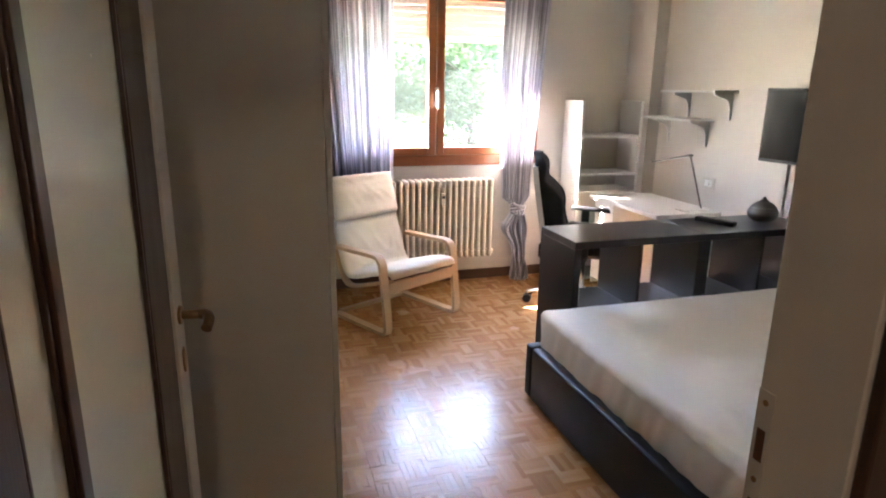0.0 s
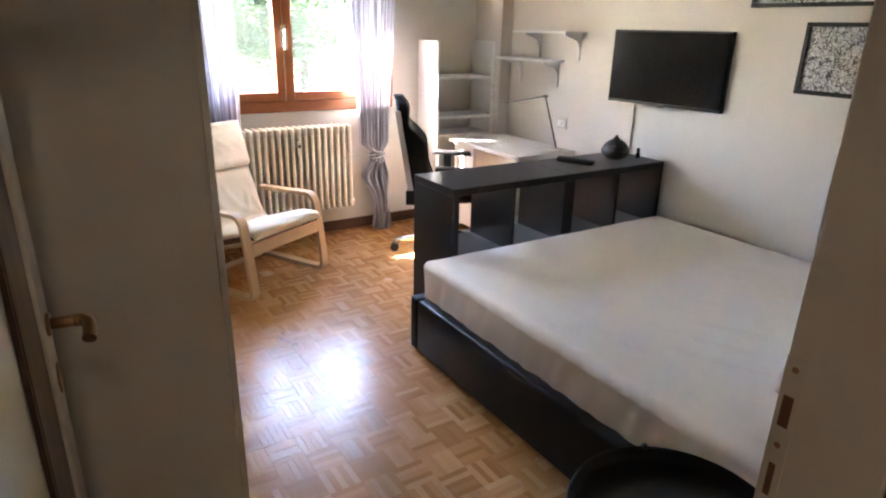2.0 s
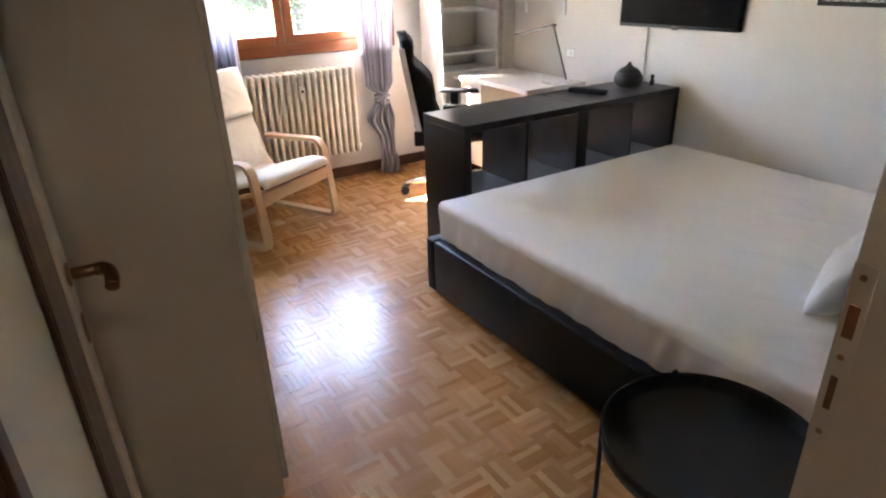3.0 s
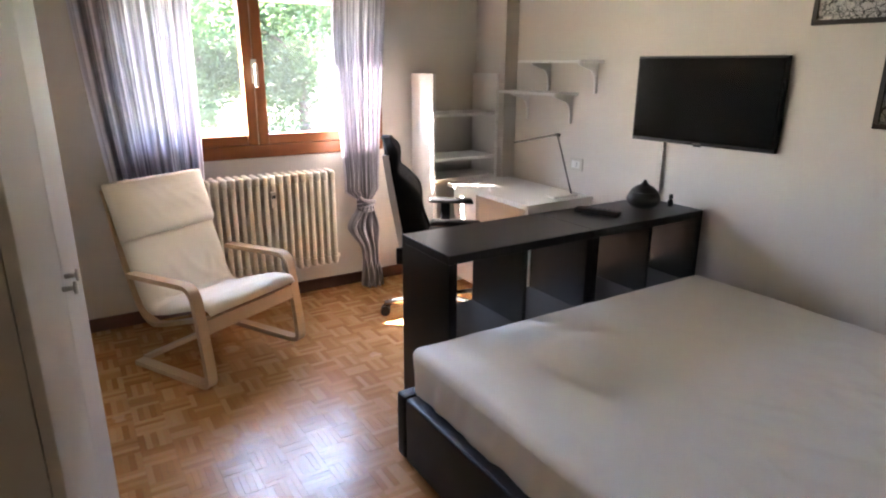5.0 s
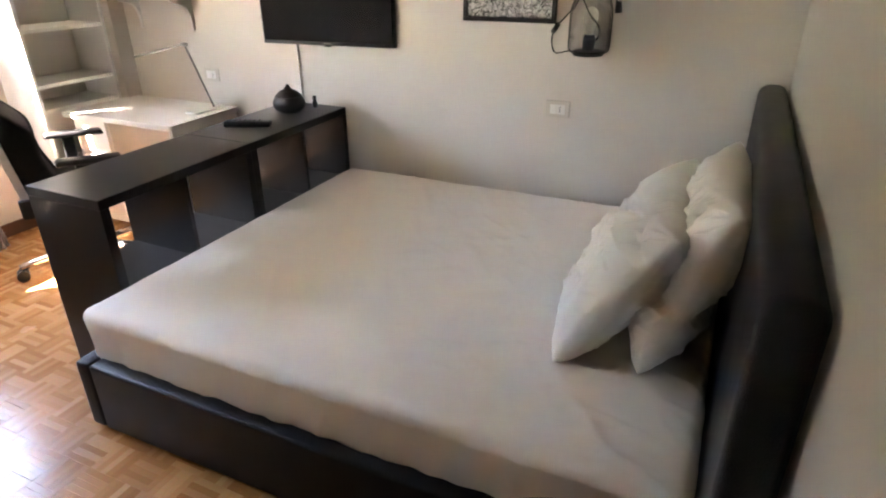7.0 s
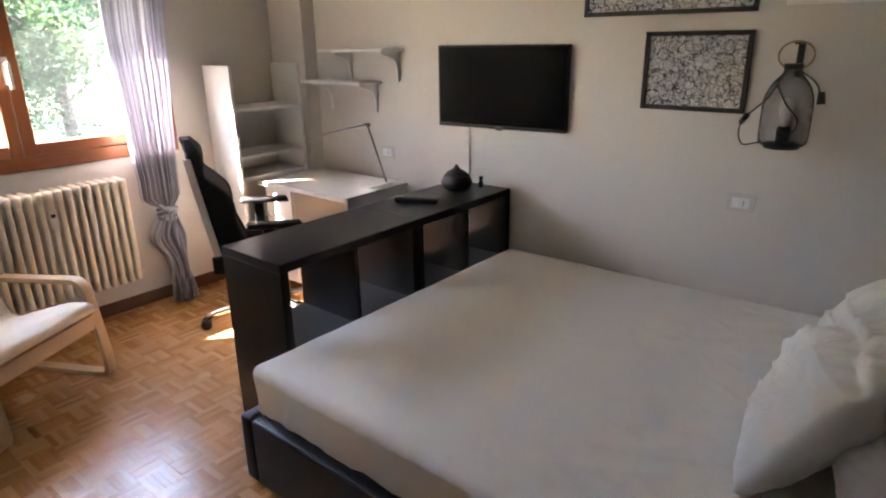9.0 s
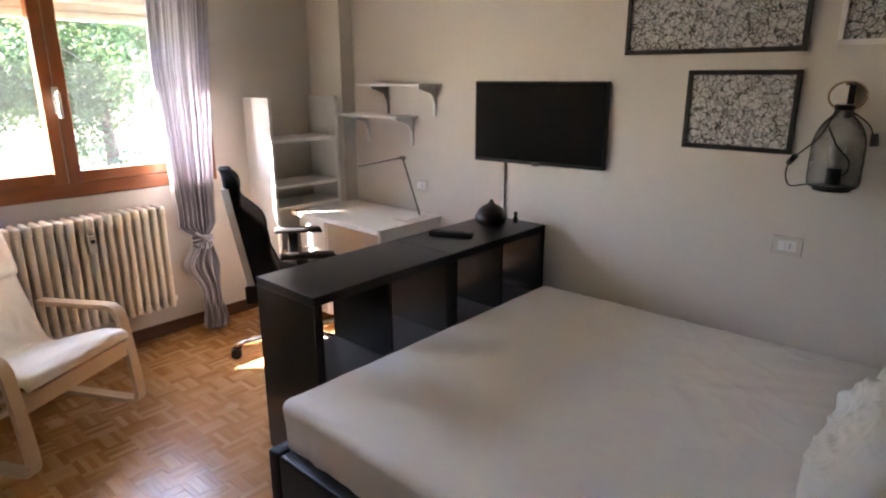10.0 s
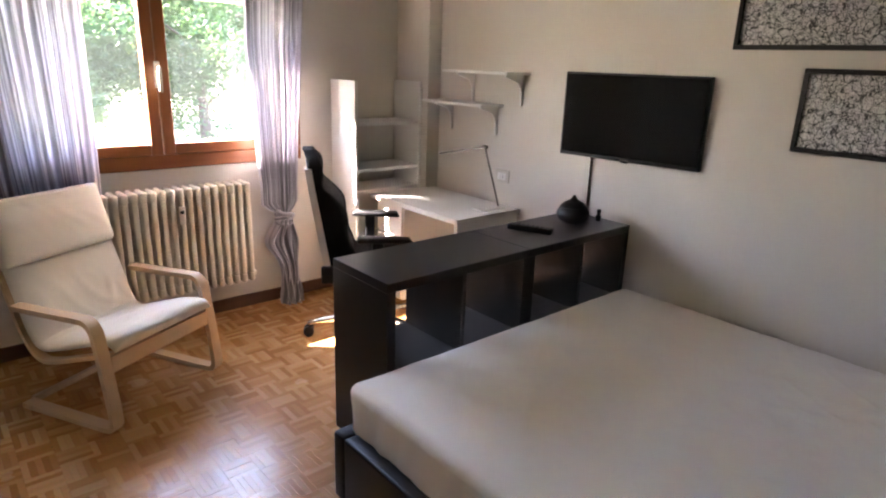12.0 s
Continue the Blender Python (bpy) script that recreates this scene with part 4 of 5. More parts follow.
# ---- bentwood armchair ----
def armchair():
    ch = thing("armchair", pose(-2.08, -0.885, 0, 0, 0, 28.4), "birch bentwood armchair with cream cotton cushion", "armchair")
    for s in (-1, 1):
        w = (0.285, 0.340) if s > 0 else (-0.340, -0.285)
        loop = curve([(0, 0.55, 0.012), (0, 0.30, 0.012), (0, 0.05, 0.012), (0, 0.006, 0.03), (0, 0.0, 0.075), (0, 0.012, 0.20), (0, 0.040, 0.41), (0, 0.052, 0.468),
                      (0, 0.085, 0.503), (0, 0.14, 0.508), (0, 0.32, 0.502), (0, 0.52, 0.497)], 5)
        part("side_frame", strap(bmesh.new(), [(p.y, p.z) for p in loop], w, 0.024), M_BIRCH, ch)
        seat_rail = curve([(0, 0.03, 0.345), (0, 0.18, 0.300), (0, 0.36, 0.245), (0, 0.47, 0.235), (0, 0.55, 0.32), (0, 0.63, 0.55), (0, 0.715, 0.90)], 5)
        wi = (0.240, 0.284) if s > 0 else (-0.284, -0.240)
        part("seat_rail", strap(bmesh.new(), [(p.y, p.z) for p in seat_rail], wi, 0.020), M_BIRCH, ch)
    part("cross_bar", box(bmesh.new(), -0.285, 0.285, 0.535, 0.562, 0.002, 0.030, bevel=0.003), M_BIRCH, ch)
    part("cross_bar", box(bmesh.new(), -0.285, 0.285, 0.012, 0.034, 0.270, 0.345, bevel=0.003), M_BIRCH, ch)
    part("cross_bar", box(bmesh.new(), -0.240, 0.240, 0.555, 0.575, 0.355, 0.40, bevel=0.003), M_BIRCH, ch)
    path = curve([(0, -0.015, 0.372), (0, 0.03, 0.392), (0, 0.16, 0.362), (0, 0.34, 0.305), (0, 0.44, 0.290), (0, 0.505, 0.345), (0, 0.58, 0.56), (0, 0.652, 0.79), (0, 0.698, 0.932)], 7)
    nrm = []
    for i, p in enumerate(path):
        d = (path[min(i + 1, len(path) - 1)] - path[max(i - 1, 0)]).normalized()
        nrm.append(Vector((0, -d.z, d.y)))
    N = len(path) - 1

    def pad(lo, hi, thick, wide, seed):
        bm = bmesh.new()

        def f(sgn):
            def g(u, v):
                k = lo + (hi - lo) * v
                i = min(int(k), N - 1)
                t = k - i
                p = path[i].lerp(path[i + 1], t)
                n = nrm[i].lerp(nrm[i + 1], t).normalized()
                a = 2 * u - 1
                e = (1 - a ** 6) ** 0.5 * (1 - (2 * v - 1) ** 16) ** 0.5
                x = wide * a
                wr = 0.006 * noise.noise(Vector((x * 5, k * 0.35, seed))) + 0.006 * max(0, noise.noise(Vector((x * 16 + 0.4 * k, k * 0.30, seed + 2))))
                # creases pulled up the back from the bend of the seat
                wr += 0.011 * max(0.0, 1 - abs(noise.noise(Vector((x * 9 + 0.12 * k, k * 0.13, seed + 6)))) * 5) * math.exp(-((k - N * 0.64) / (N * 0.09)) ** 2)
                return p + Vector((x, 0, 0)) + n * ((thick + wr) * e if sgn > 0 else -0.010 * e)
            return g
        sheet(bm, f(1), 34, 60, uv=False)
        sheet(bm, f(-1), 34, 60, uv=False)
        bmesh.ops.remove_doubles(bm, verts=bm.verts, dist=0.0008)
        return bm

    part("seat_cushion", pad(0, N * 0.800, 0.045, 0.286, 1.0), M_COTTON, ch, smooth=True)
    hd = pad(N * 0.792, N, 0.082, 0.290, 4.0)
    part("head_cushion", hd, M_COTTON, ch, smooth=True)
    return ch


armchair()


# ---- office chair ----
def office_chair():
    c = thing("gaming_chair", pose(-0.885, -0.838, 0, 0, 0, -30), "black and white racing-style swivel chair at the desk", "office chair")
    hub = bmesh.new()
    cyl(hub, (0, 0, 0.085), (0, 0, 0.15), 0.045, 0.038)
    part("hub", hub, M_CHROME, c)
    for k in range(5):
        a = radians(179 + 72 * k)
        dx, dy = math.cos(a), math.sin(a)
        leg = part("base_leg", tube(bmesh.new(), [(0.03 * dx, 0.03 * dy, 0.125), (0.18 * dx, 0.18 * dy, 0.112), (0.32 * dx, 0.32 * dy, 0.090), (0.385 * dx, 0.385 * dy, 0.072)], 0.021), M_CHROME, c, "polished steel leg")
        wh = bmesh.new()
        for sgn in (-1, 1):
            ox, oy = -dy * 0.015 * sgn, dx * 0.015 * sgn
            cyl(wh, (0.385 * dx + ox * 0.4, 0.385 * dy + oy * 0.4, 0.031), (0.385 * dx + ox * 1.9, 0.385 * dy + oy * 1.9, 0.031), 0.030, n=18)
        cyl(wh, (0.385 * dx, 0.385 * dy, 0.031), (0.385 * dx, 0.385 * dy, 0.075), 0.008)
        part("castor", wh, M_PLASTIC, leg)
    part("gas_lift", cyl(bmesh.new(), (0, 0, 0.15), (0, 0, 0.40), 0.024), M_PLASTIC, c)
    part("mechanism", box(bmesh.new(), -0.13, 0.12, -0.09, 0.09, 0.385, 0.425, bevel=0.008), M_PLASTIC, c)
    bm = box(bmesh.new(), -0.25, 0.27, -0.25, 0.25, 0.425, 0.525, bevel=0.04, seg=4)
    part("seat", bm, M_MESHFAB, c, smooth=True)
    # backrest: side outline (x, z) with lumbar wing, swept across the width
    front = curve([(-0.070, 0, 0.46), (-0.095, 0, 0.55), (-0.125, 0, 0.62), (-0.142, 0, 0.69), (-0.142, 0, 0.75), (-0.158, 0, 0.82), (-0.220, 0, 0.89), (-0.275, 0, 0.94), (-0.275, 0, 1.00), (-0.285, 0, 1.06), (-0.335, 0, 1.115)], 5)

    def back(u, v):
        k = v * (len(front) - 1)
        i = min(int(k), len(front) - 2)
        p = front[i].lerp(front[i + 1], k - i)
        z = p.z
        rear = -0.265 - 0.17 * (z - 0.45)
        half = 0.235 if z < 0.9 else 0.235 - 0.35 * (z - 0.9)
        top = max(0.0, (z - 1.01) / 0.106)
        half *= max(0.25, 1 - top ** 3) ** 0.5
        ang = u * 2 * math.pi
        e = 0.35
        ca, sa = math.cos(ang), math.sin(ang)
        sx = math.copysign(abs(ca) ** e, ca)
        sy = math.copysign(abs(sa) ** e, sa)
        mid, dep = (p.x + rear) / 2, max(0.03, (p.x - rear) / 2)
        wing = 1.0 if abs(sy) > 0.8 else 0.80
        return Vector((mid + dep * sx * (wing if sx > 0 else 1), half * sy, z))

    bm = sheet(bmesh.new(), back, 48, 44, uv=False)
    bmesh.ops.remove_doubles(bm, verts=bm.verts, dist=0.0005)
    bmesh.ops.holes_fill(bm, edges=[e for e in bm.edges if e.is_boundary], sides=0)
    b = part("backrest", bm, M_MESHFAB, c, smooth=True)
    for s in (-1, 1):
        stripe = bmesh.new()
        pts = [(-0.265 - 0.17 * (z - 0.45), z) for z in [0.47 + 0.56 * k / 10 for k in range(11)]]
        rows = []
        for x, z in pts:
            edge = 0.235 - 0.35 * max(0.0, z - 0.9)
            rows.append([stripe.verts.new((x + dx, s * (edge + dy), z)) for dx, dy in ((-0.010, 0.002), (0.026, 0.006), (0.026, -0.05), (-0.010, -0.05))])
        for a, d in zip(rows, rows[1:]):
            for k in range(4):
                stripe.faces.new((a[k], a[(k + 1) % 4], d[(k + 1) % 4], d[k]))
        stripe.faces.new(rows[0][::-1]), stripe.faces.new(rows[-1])
        part("side_stripe", stripe, M_CHAIRWHITE, b, "white leatherette side stripe")
    for s in (-1, 1):
        part("recline_hinge", box(bmesh.new(), -0.30, -0.21, 0.26 * s - 0.012, 0.26 * s + 0.012, 0.42, 0.52, bevel=0.01), M_PLASTIC, c)
    for s in (-1, 1):
        ar = bmesh.new()
        box(ar, -0.03, 0.03, s * 0.30 - 0.018, s * 0.30 + 0.018, 0.44, 0.675, bevel=0.008)
        box(ar, -0.03, 0.03, min(0, s * 0.30), max(0, s * 0.30), 0.425, 0.445, bevel=0.004)
        arm = part("armrest", ar, M_PLASTIC, c)
        padm = box(bmesh.new(), -0.11, 0.18, s * 0.30 - 0.042, s * 0.30 + 0.042, 0.675, 0.703, bevel=0.013, seg=3)
        for v in padm.verts:
            v.co.z -= 0.025 * max(0.0, (abs(v.co.x - 0.02) - 0.05) / 0.1) ** 2
        part("arm_pad", padm, M_PLASTIC, arm, smooth=True)


office_chair()


# ---- round tray table ----
def tray_table():
    x, y, h, r = -2.165, -3.765, 0.506, 0.240
    t = thing("tray_table", pose(x, y, 0), "round black metal tray table beside the bed", "side table")
    part("tray", lathe(bmesh.new(), [(r - 0.012, h - 0.022), (r - 0.002, h - 0.020), (r, h + 0.017), (r - 0.0025, h + 0.017), (r - 0.005, h - 0.012), (r - 0.02, h - 0.017), (0.02, h - 0.017)], (x, y, 0), 64), M_TABLE, t, at_world=True)
    rim = [(x + (r - 0.001) * math.cos(k * 6.283 / 64), y + (r - 0.001) * math.sin(k * 6.283 / 64), h + 0.018) for k in range(65)]
    part("rim", tube(bmesh.new(), rim, 0.0035, 6), M_TABLE, t, at_world=True)
    for k in range(2):
        a = radians(40 + 90 * k)
        dx, dy = math.cos(a) * (r - 0.004), math.sin(a) * (r - 0.004)
        part("leg_loop", tube(bmesh.new(), curve([(x + dx, y + dy, h + 0.018), (x + dx, y + dy, 0.3), (x + dx, y + dy, 0.03), (x + dx * 0.9, y + dy * 0.9, 0.008), (x, y, 0.008 + 0.012 * k),
                                        (x - dx * 0.9, y - dy * 0.9, 0.008), (x - dx, y - dy, 0.03), (x - dx, y - dy, 0.3), (x - dx, y - dy, h + 0.018)], 5), 0.006, 8), M_TABLE, t, at_world=True)
    part("stacking_knob", lathe(bmesh.new(), [(0.007, 0), (0.008, 0.008), (0.004, 0.013)], (x + (r - 0.003) * math.cos(1.0), y + (r - 0.003) * math.sin(1.0), h + 0.018), 10), M_TABLE, t, at_world=True)


tray_table()


# ---- wardrobe ----
def wardrobe():
    w = thing("wardrobe", pose(-2.887, -2.864, 0, 0, 0, -4.0), "tall plain off-white laminate wardrobe", "wardrobe")
    d, L, h = 0.585, 1.02, 2.36
    for nm, r in (("side_panel", (-d, -0.020, 0, 0.018, 0.002, h)), ("side_panel", (-d, -0.020, L - 0.018, L, 0.002, h)), ("top_panel", (-d, -0.020, 0.018, L - 0.018, h - 0.018, h)),
                  ("bottom_panel", (-d, -0.020, 0.018, L - 0.018, 0.06, 0.078)), ("back_panel", (-d, -d + 0.006, 0.018, L - 0.018, 0.078, h - 0.018))):
        part(nm, box(bmesh.new(), *r, bevel=0.001), M_WARD, w)
    part("plinth", boxes((-d + 0.01, -0.03, 0.019, L - 0.019, 0.001, 0.06)), M_WARD, w)
    for k in range(2):
        y0, y1 = k * L / 2 + 0.002, (k + 1) * L / 2 - 0.002
        dr = part("door", boxes((-0.0185, 0.0, y0, y1, 0.064, h - 0.003), bevel=0.002), M_WARD, w)
        yh = y1 - 0.045 if k == 0 else y0 + 0.045
        hb = bmesh.new()
        cyl(hb, (0.0, yh, 1.05), (0.022, yh, 1.05), 0.006)
        cyl(hb, (0.022, yh, 1.05), (0.030, yh, 1.05), 0.014)
        part("knob", hb, M_IVORY, dr)
        for z in (0.30, 1.18, 2.1):
            part("hinge", box(bmesh.new(), -0.030, -0.0195, y0 + 0.015 if k == 0 else y1 - 0.07, y0 + 0.07 if k == 0 else y1 - 0.015, z, z + 0.05), M_CHROME, dr)


wardrobe()


# ---- doorway ----
def doorway():
    dj = thing("door_1", pose(-2.95, ROOM_B, 0), "glazed dark wooden door standing open into the room", "door", kind="structure")
    y0, y1 = ROOM_B - 0.112, ROOM_B + 0.008
    lin = part("door_lining", boxes((DX1 - 0.018, DX1 - 0.001, y0, y1, 0.002, DZ - 0.001), (DX0 + 0.001, DX0 + 0.018, y0, y1, 0.002, DZ - 0.001),
                              (DX0 + 0.018, DX1 - 0.018, y0, y1, DZ - 0.018, DZ - 0.001), bevel=0.002), M_WARD, dj, at_world=True)
    part("door_casing", boxes((DX1 - 0.012, DX1 + 0.075, y0 - 0.016, y0 - 0.001, 0.002, DZ + 0.07), (DX0 - 0.075, DX0 + 0.012, y0 - 0.016, y0 - 0.001, 0.002, DZ + 0.07),
                              (DX0 + 0.012, DX1 - 0.012, y0 - 0.016, y0 - 0.001, DZ - 0.012, DZ + 0.07), bevel=0.003), M_DARKDOOR, dj, at_world=True)
    st = part("strike_plate", boxes((DX1 - 0.0188, DX1 - 0.0175, -4.116, -4.092, 0.970, 1.205), bevel=0.001), M_WARD, lin, "painted strike plate", at_world=True)
    for z0, z1, w in ((1.115, 1.156, 0.012), (1.018, 1.064, 0.008)):
        part("latch_hole", boxes((DX1 - 0.0192, DX1 - 0.0184, -4.104 - w / 2, -4.104 + w / 2, z0, z1)), M_BASE, st, "dark latch hole", at_world=True)
    for z in (1.190, 1.090, 0.985):
        part("screw", cyl(bmesh.new(), (DX1 - 0.0195, -4.104, z), (DX1 - 0.0186, -4.104, z), 0.004, n=10), M_BRASS, st, at_world=True)
    # the leaf, hinged on the far jamb and swung into the room
    L = 0.872
    m = pose(-3.358, -4.088, 0, 0, 0, 84.3)

    def leaf_part(name, bm, material, parent, label=""):
        bmesh.ops.transform(bm, matrix=m, verts=bm.verts)
        return part(name, bm, material, parent, label, at_world=True)

    leaf = leaf_part("leaf", boxes((0, 0.150, 0, 0.04, 0.012, 2.08), (0.655, L - 0.081, 0, 0.04, 0.012, 2.08), (0.15, 0.655, 0, 0.04, 0.012, 0.16),
                                   (0.15, 0.655, 0, 0.04, 1.96, 2.08), (0.262, 0.294, -0.004, 0.04, 0.16, 1.96), bevel=0.003), M_DARKDOOR, dj, "dark brown glazed door leaf")
    leaf_part("edge_lipping", boxes((L - 0.080, L - 0.006, -0.006, 0.042, 0.012, 2.08), bevel=0.003), M_WARD, leaf, "off-white painted lock edge")
    # dark strip puts the thin shadow gap past the lipping into colour
    leaf_part("edge_shadow_strip", boxes((L - 0.0055, L, -0.003, 0.040, 0.012, 2.08)), M_DARKDOOR, leaf, "dark strip for the shadow line at the lock edge")
    leaf_part("frosted_pane", boxes((0.151, 0.2615, 0.010, 0.016, 0.161, 1.959)), M_FROST, leaf, "greenish frosted glass")
    leaf_part("frosted_pane", boxes((0.2945, 0.654, 0.010, 0.016, 0.161, 1.959)), M_FROST, leaf, "greenish frosted glass")
    for a, b in ((0.151, 0.261), (0.295, 0.654)):
        leaf_part("glazing_bead", boxes((a, a + 0.008, 0.001, 0.0095, 0.162, 1.958), (b - 0.008, b, 0.001, 0.0095, 0.162, 1.958), bevel=0.002), M_DARKDOOR, leaf)
    hd = bmesh.new()
    c = L - 0.042
    cyl(hd, (c, -0.0065, 1.058), (c, -0.012, 1.058), 0.021, 0.019)
    cyl(hd, (c, -0.012, 1.058), (c, -0.062, 1.058), 0.010)
    tube(hd, curve([(c, -0.048, 1.058), (c - 0.003, -0.060, 1.058), (c - 0.016, -0.068, 1.056), (c - 0.034, -0.070, 1.050), (c - 0.050, -0.068, 1.043)], 5), 0.0115, 10)
    leaf_part("door_handle", hd, M_BRASS, leaf, "old brass lever handle")
    kp = lathe(bmesh.new(), [(0.013, 0.0), (0.014, 0.002), (0.010, 0.004)], (0, 0, 0), 16)
    bmesh.ops.transform(kp, matrix=pose(c, -0.0065, 0.955, 90, 0, 0) @ Matrix.Diagonal((1, 2.2, 1, 1)), verts=kp.verts)
    leaf_part("key_plate", kp, M_BRASS, leaf, "oval brass key plate")


doorway()


# ---- unseen corridor light, added to brighten the door and doorway ----
cl = thing("ceiling_light", pose(-3.35, -5.5, CEIL - 0.09), "unseen warm fill light added on the corridor ceiling", "ceiling light")
part("base", lathe(bmesh.new(), [(0.13, 0.072), (0.13, 0.088), (0.10, 0.0895)], (-3.35, -5.5, CEIL - 0.09), 32), M_CHROME, cl, at_world=True)
part("diffuser", lathe(bmesh.new(), [(0.02, 0.0), (0.09, 0.012), (0.135, 0.045), (0.14, 0.071), (0.10, 0.0715)], (-3.35, -5.5, CEIL - 0.09), 32), M_LIT, cl, "warm glowing bowl of the added light", at_world=True)


# ---- garden outside ----
solid("ground", boxes((-60, 60, 0.31, 90, -0.9, -0.6)), M_GROUND, "sunlit garden ground", "ground", "structure")


def leaf_cloud(bm, rnd, centre, radius, count, size):
    for _ in range(count):
        d = Vector((rnd.gauss(0, 1), rnd.gauss(0, 1), rnd.gauss(0, 0.8)))
        d = d.normalized() * radius * rnd.uniform(0.35, 1.0)
        p = Vector(centre) + d
        a, b = Vector((rnd.uniform(-1, 1), rnd.uniform(-1, 1), rnd.uniform(-0.6, 0.6))).normalized(), Vector((rnd.uniform(-1, 1), rnd.uniform(-1, 1), rnd.uniform(-1, 1)))
        b = (b - a * b.dot(a)).normalized()
        s = size * rnd.uniform(0.6, 1.3)
        vs = [bm.verts.new(p + a * s * u + b * s * v) for u, v in ((-1, 0), (-0.2, 0.45), (1, 0), (-0.2, -0.45))]
        bm.faces.new(vs)


def tree(x, y, h, spread, seed, label):
    rnd = random.Random(seed)
    t = thing("tree", pose(x, y, -0.6), label, "tree", group="garden trees")
    tr = bmesh.new()
    pts = curve([(0, 0, -0.05), (rnd.uniform(-0.1, 0.1), 0, h * 0.25), (rnd.uniform(-0.3, 0.3), 0.1, h * 0.55), (rnd.uniform(-0.4, 0.4), 0, h * 0.85)], 4)
    for a, b, i in zip(pts, pts[1:], range(99)):
        cyl(tr, a, b, 0.17 * (1 - 0.065 * i), 0.17 * (1 - 0.065 * (i + 1)), 9)
    ends = []
    for k in range(7):
        base = pts[3 + k % 7] if 3 + k % 7 < len(pts) else pts[-1]
        ang = k * 2.4 + rnd.uniform(-0.4, 0.4)
        end = base + Vector((math.cos(ang) * spread * 0.7, math.sin(ang) * spread * 0.7, rnd.uniform(0.2, 1.0)))
        tube(tr, curve([base, base.lerp(end, 0.5) + Vector((0, 0, 0.2)), end], 4), 0.035, 6)
        ends.append(end)
    part("trunk", tr, M_BARK, t)
    cr = bmesh.new()
    for e in ends + pts[5:]:
        for _ in range(4):
            leaf_cloud(cr, rnd, e + Vector((rnd.gauss(0, 0.5), rnd.gauss(0, 0.5), rnd.gauss(0, 0.5))) * spread * 0.45, spread * rnd.uniform(0.25, 0.46), 520, 0.062)
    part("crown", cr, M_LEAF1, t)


tree(-2.6, 13.2, 4.6, 2.3, 1, "leafy garden tree with a slim trunk")
tree(0.4, 14.2, 4.9, 2.5, 2, "leafy garden tree behind the shrubs")
tree(3.2, 13.0, 4.6, 2.3, 3, "broad leafy garden tree")
tree(6.4, 14.0, 4.9, 2.5, 4, "leafy garden tree near the hedge")
tree(-5.6, 14.6, 4.9, 2.5, 5, "leafy garden tree at the garden edge")
tree(1.8, 18.5, 5.8, 3.2, 6, "tall leafy tree far off")
tree(8.5, 18.5, 5.8, 3.2, 7, "tall leafy tree far off")
tree(-4.0, 19.0, 5.8, 3.2, 8, "tall leafy tree far off")


def shrubs():
    rnd = random.Random(9)
    bm = bmesh.new()
    for k in range(34):
        x, y = rnd.uniform(-8, 10), rnd.uniform(7.0, 10.5)
        h = rnd.uniform(0.3, 0.75)
        leaf_cloud(bm, rnd, (x, y, -0.6 + h * 0.6), h * 0.75, 420, 0.035)
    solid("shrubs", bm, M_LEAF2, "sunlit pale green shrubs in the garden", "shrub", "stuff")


shrubs()


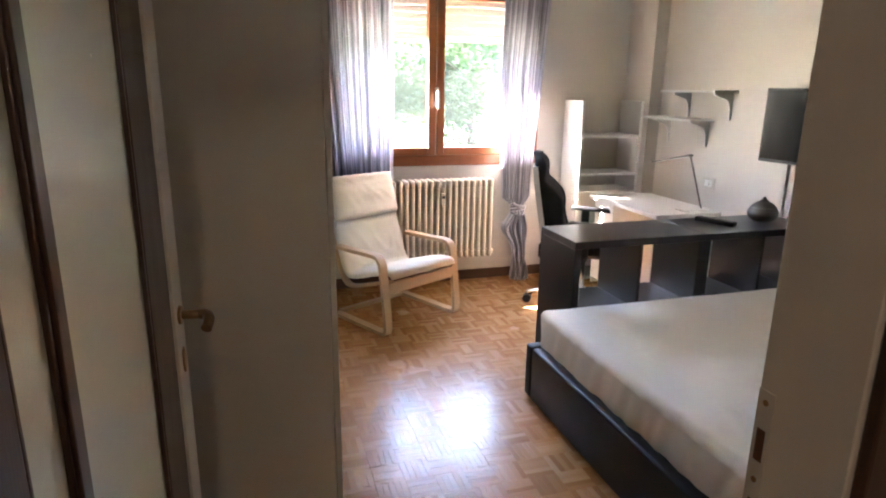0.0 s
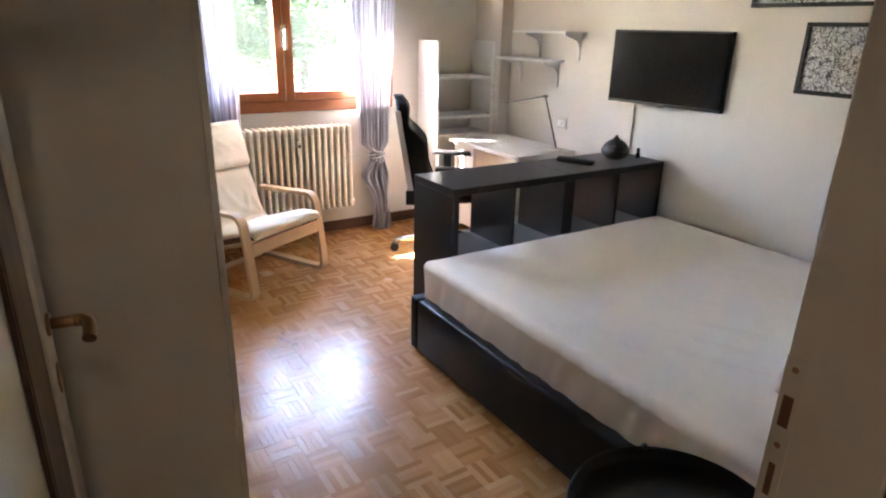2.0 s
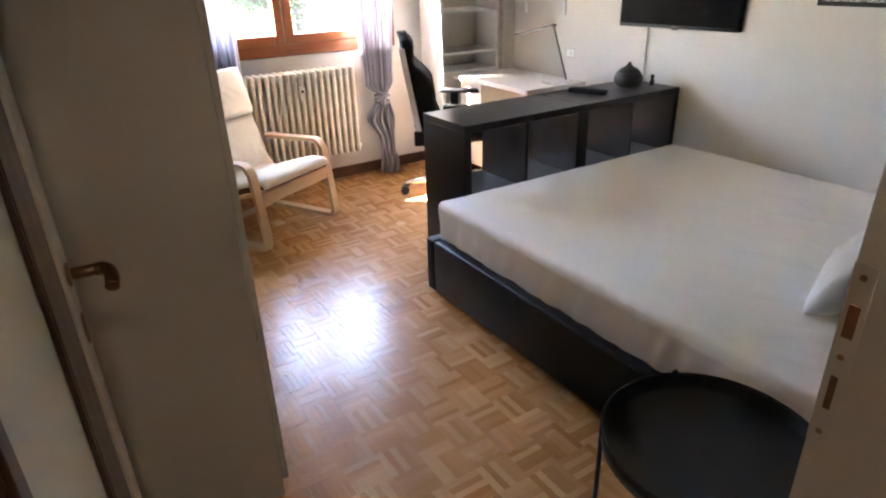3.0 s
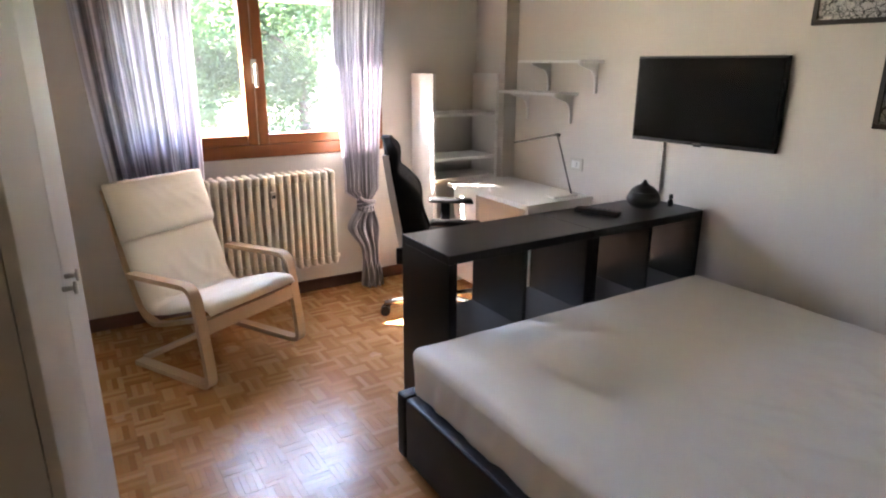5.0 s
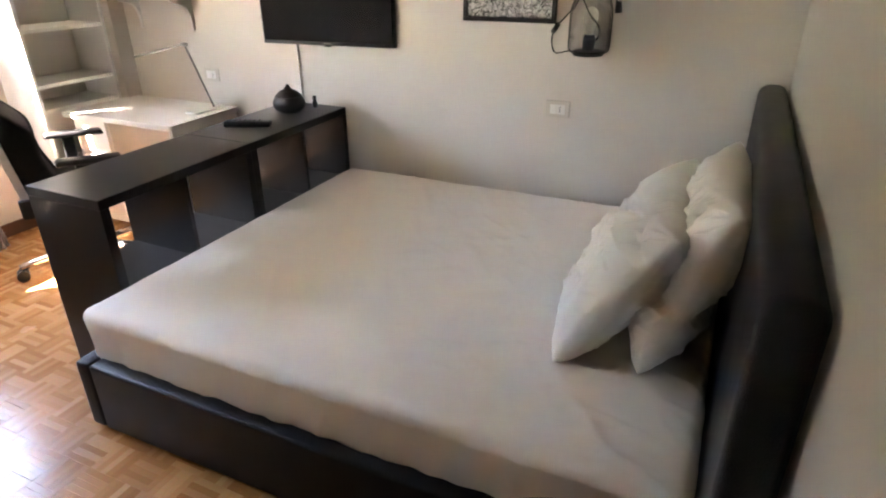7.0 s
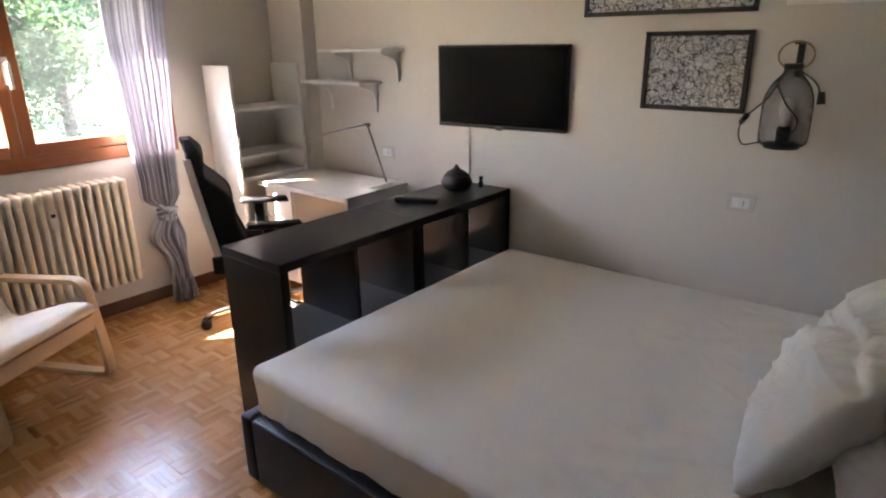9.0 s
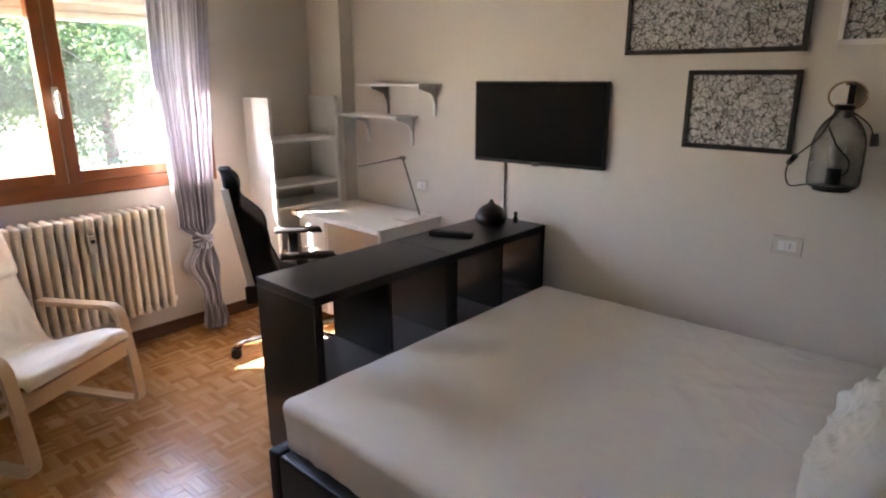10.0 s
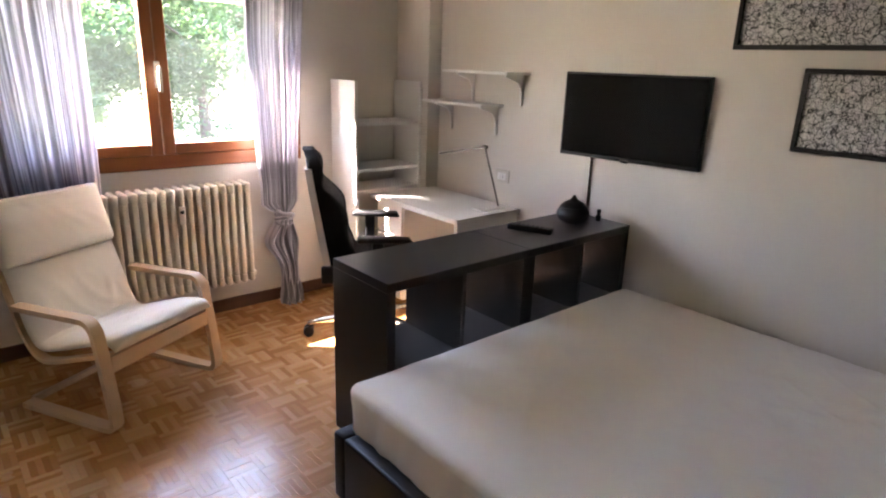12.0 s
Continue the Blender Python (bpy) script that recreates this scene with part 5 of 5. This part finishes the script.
# ---- parquet: squares of five oak fingers laid in turn ----
def parquet():
    fl = solid("floor", boxes((ROOM_L, 0, ROOM_B, 0, -0.12, -0.0035), (-4.5, -1.7, -6.2, ROOM_B, -0.12, -0.0035)), M_JOINT,
               "polished oak mosaic parquet floor", "floor", "structure")
    sq, n = 0.122, 5
    fw = sq / n
    g = 0.0005

    def finger(a, b):
        bm = bmesh.new()
        box(bm, -a / 2, a / 2, -b / 2, b / 2, -0.0036, 0.0)
        me = bpy.data.meshes.new("parquet_finger")
        bm.to_mesh(me)
        bm.free()
        me.materials.append(M_PARQUET)
        return me

    along, across = finger(sq - g, fw - g), finger(fw - g, sq - g)
    verts, faces = [], []
    count = 0
    for i in range(-40, 40):
        for j in range(-52, 4):
            cx, cy = i * sq, j * sq
            px, py = cx - 1.8, cy
            if px < -4.4 or px > 0.06 or py > 0.06 or py < -6.1:
                continue
            if py < ROOM_B - 0.05 and px > -1.75:
                continue
            if px < ROOM_L - 0.05 and py > ROOM_B - 0.05:
                continue
            near = -2.75 < px < -1.9 and -3.0 < py < -2.25
            for k in range(n):
                o = (k - (n - 1) / 2) * fw
                x, y, me = (px, py + o, along) if (i + j) % 2 else (px + o, py, across)
                dz = 0.0002 * math.sin(12.9898 * x * 7 + 78.233 * y * 5)
                tx, ty = 0.010 * math.sin(91.7 * x + 37.3 * y), 0.010 * math.sin(53.1 * x - 71.9 * y)
                if near and count < 300:
                    ob = new("parquet_finger", me)
                    ob.location, ob.rotation_euler = (x, y, dz), (ty, -tx, 0)
                    ob.parent = fl
                    count += 1
                else:
                    a, b = (sq - g, fw - g) if (i + j) % 2 else (fw - g, sq - g)
                    s = len(verts)
                    for zz in (-0.0036, 0.0):
                        for yy in (-b / 2, b / 2):
                            for xx in (-a / 2, a / 2):
                                verts.append((x + xx, y + yy, zz + dz + tx * xx + ty * yy))
                    faces.extend([[s + q for q in f] for f in ((4, 5, 7, 6), (0, 1, 5, 4), (2, 6, 7, 3), (0, 4, 6, 2), (1, 3, 7, 5))])
    me = bpy.data.meshes.new("parquet_rest")
    me.from_pydata(verts, [], faces)
    me.materials.append(M_PARQUET)
    rest = new("parquet_rest", me)
    rest.parent = fl
    tagged(rest, kind="stuff")


parquet()
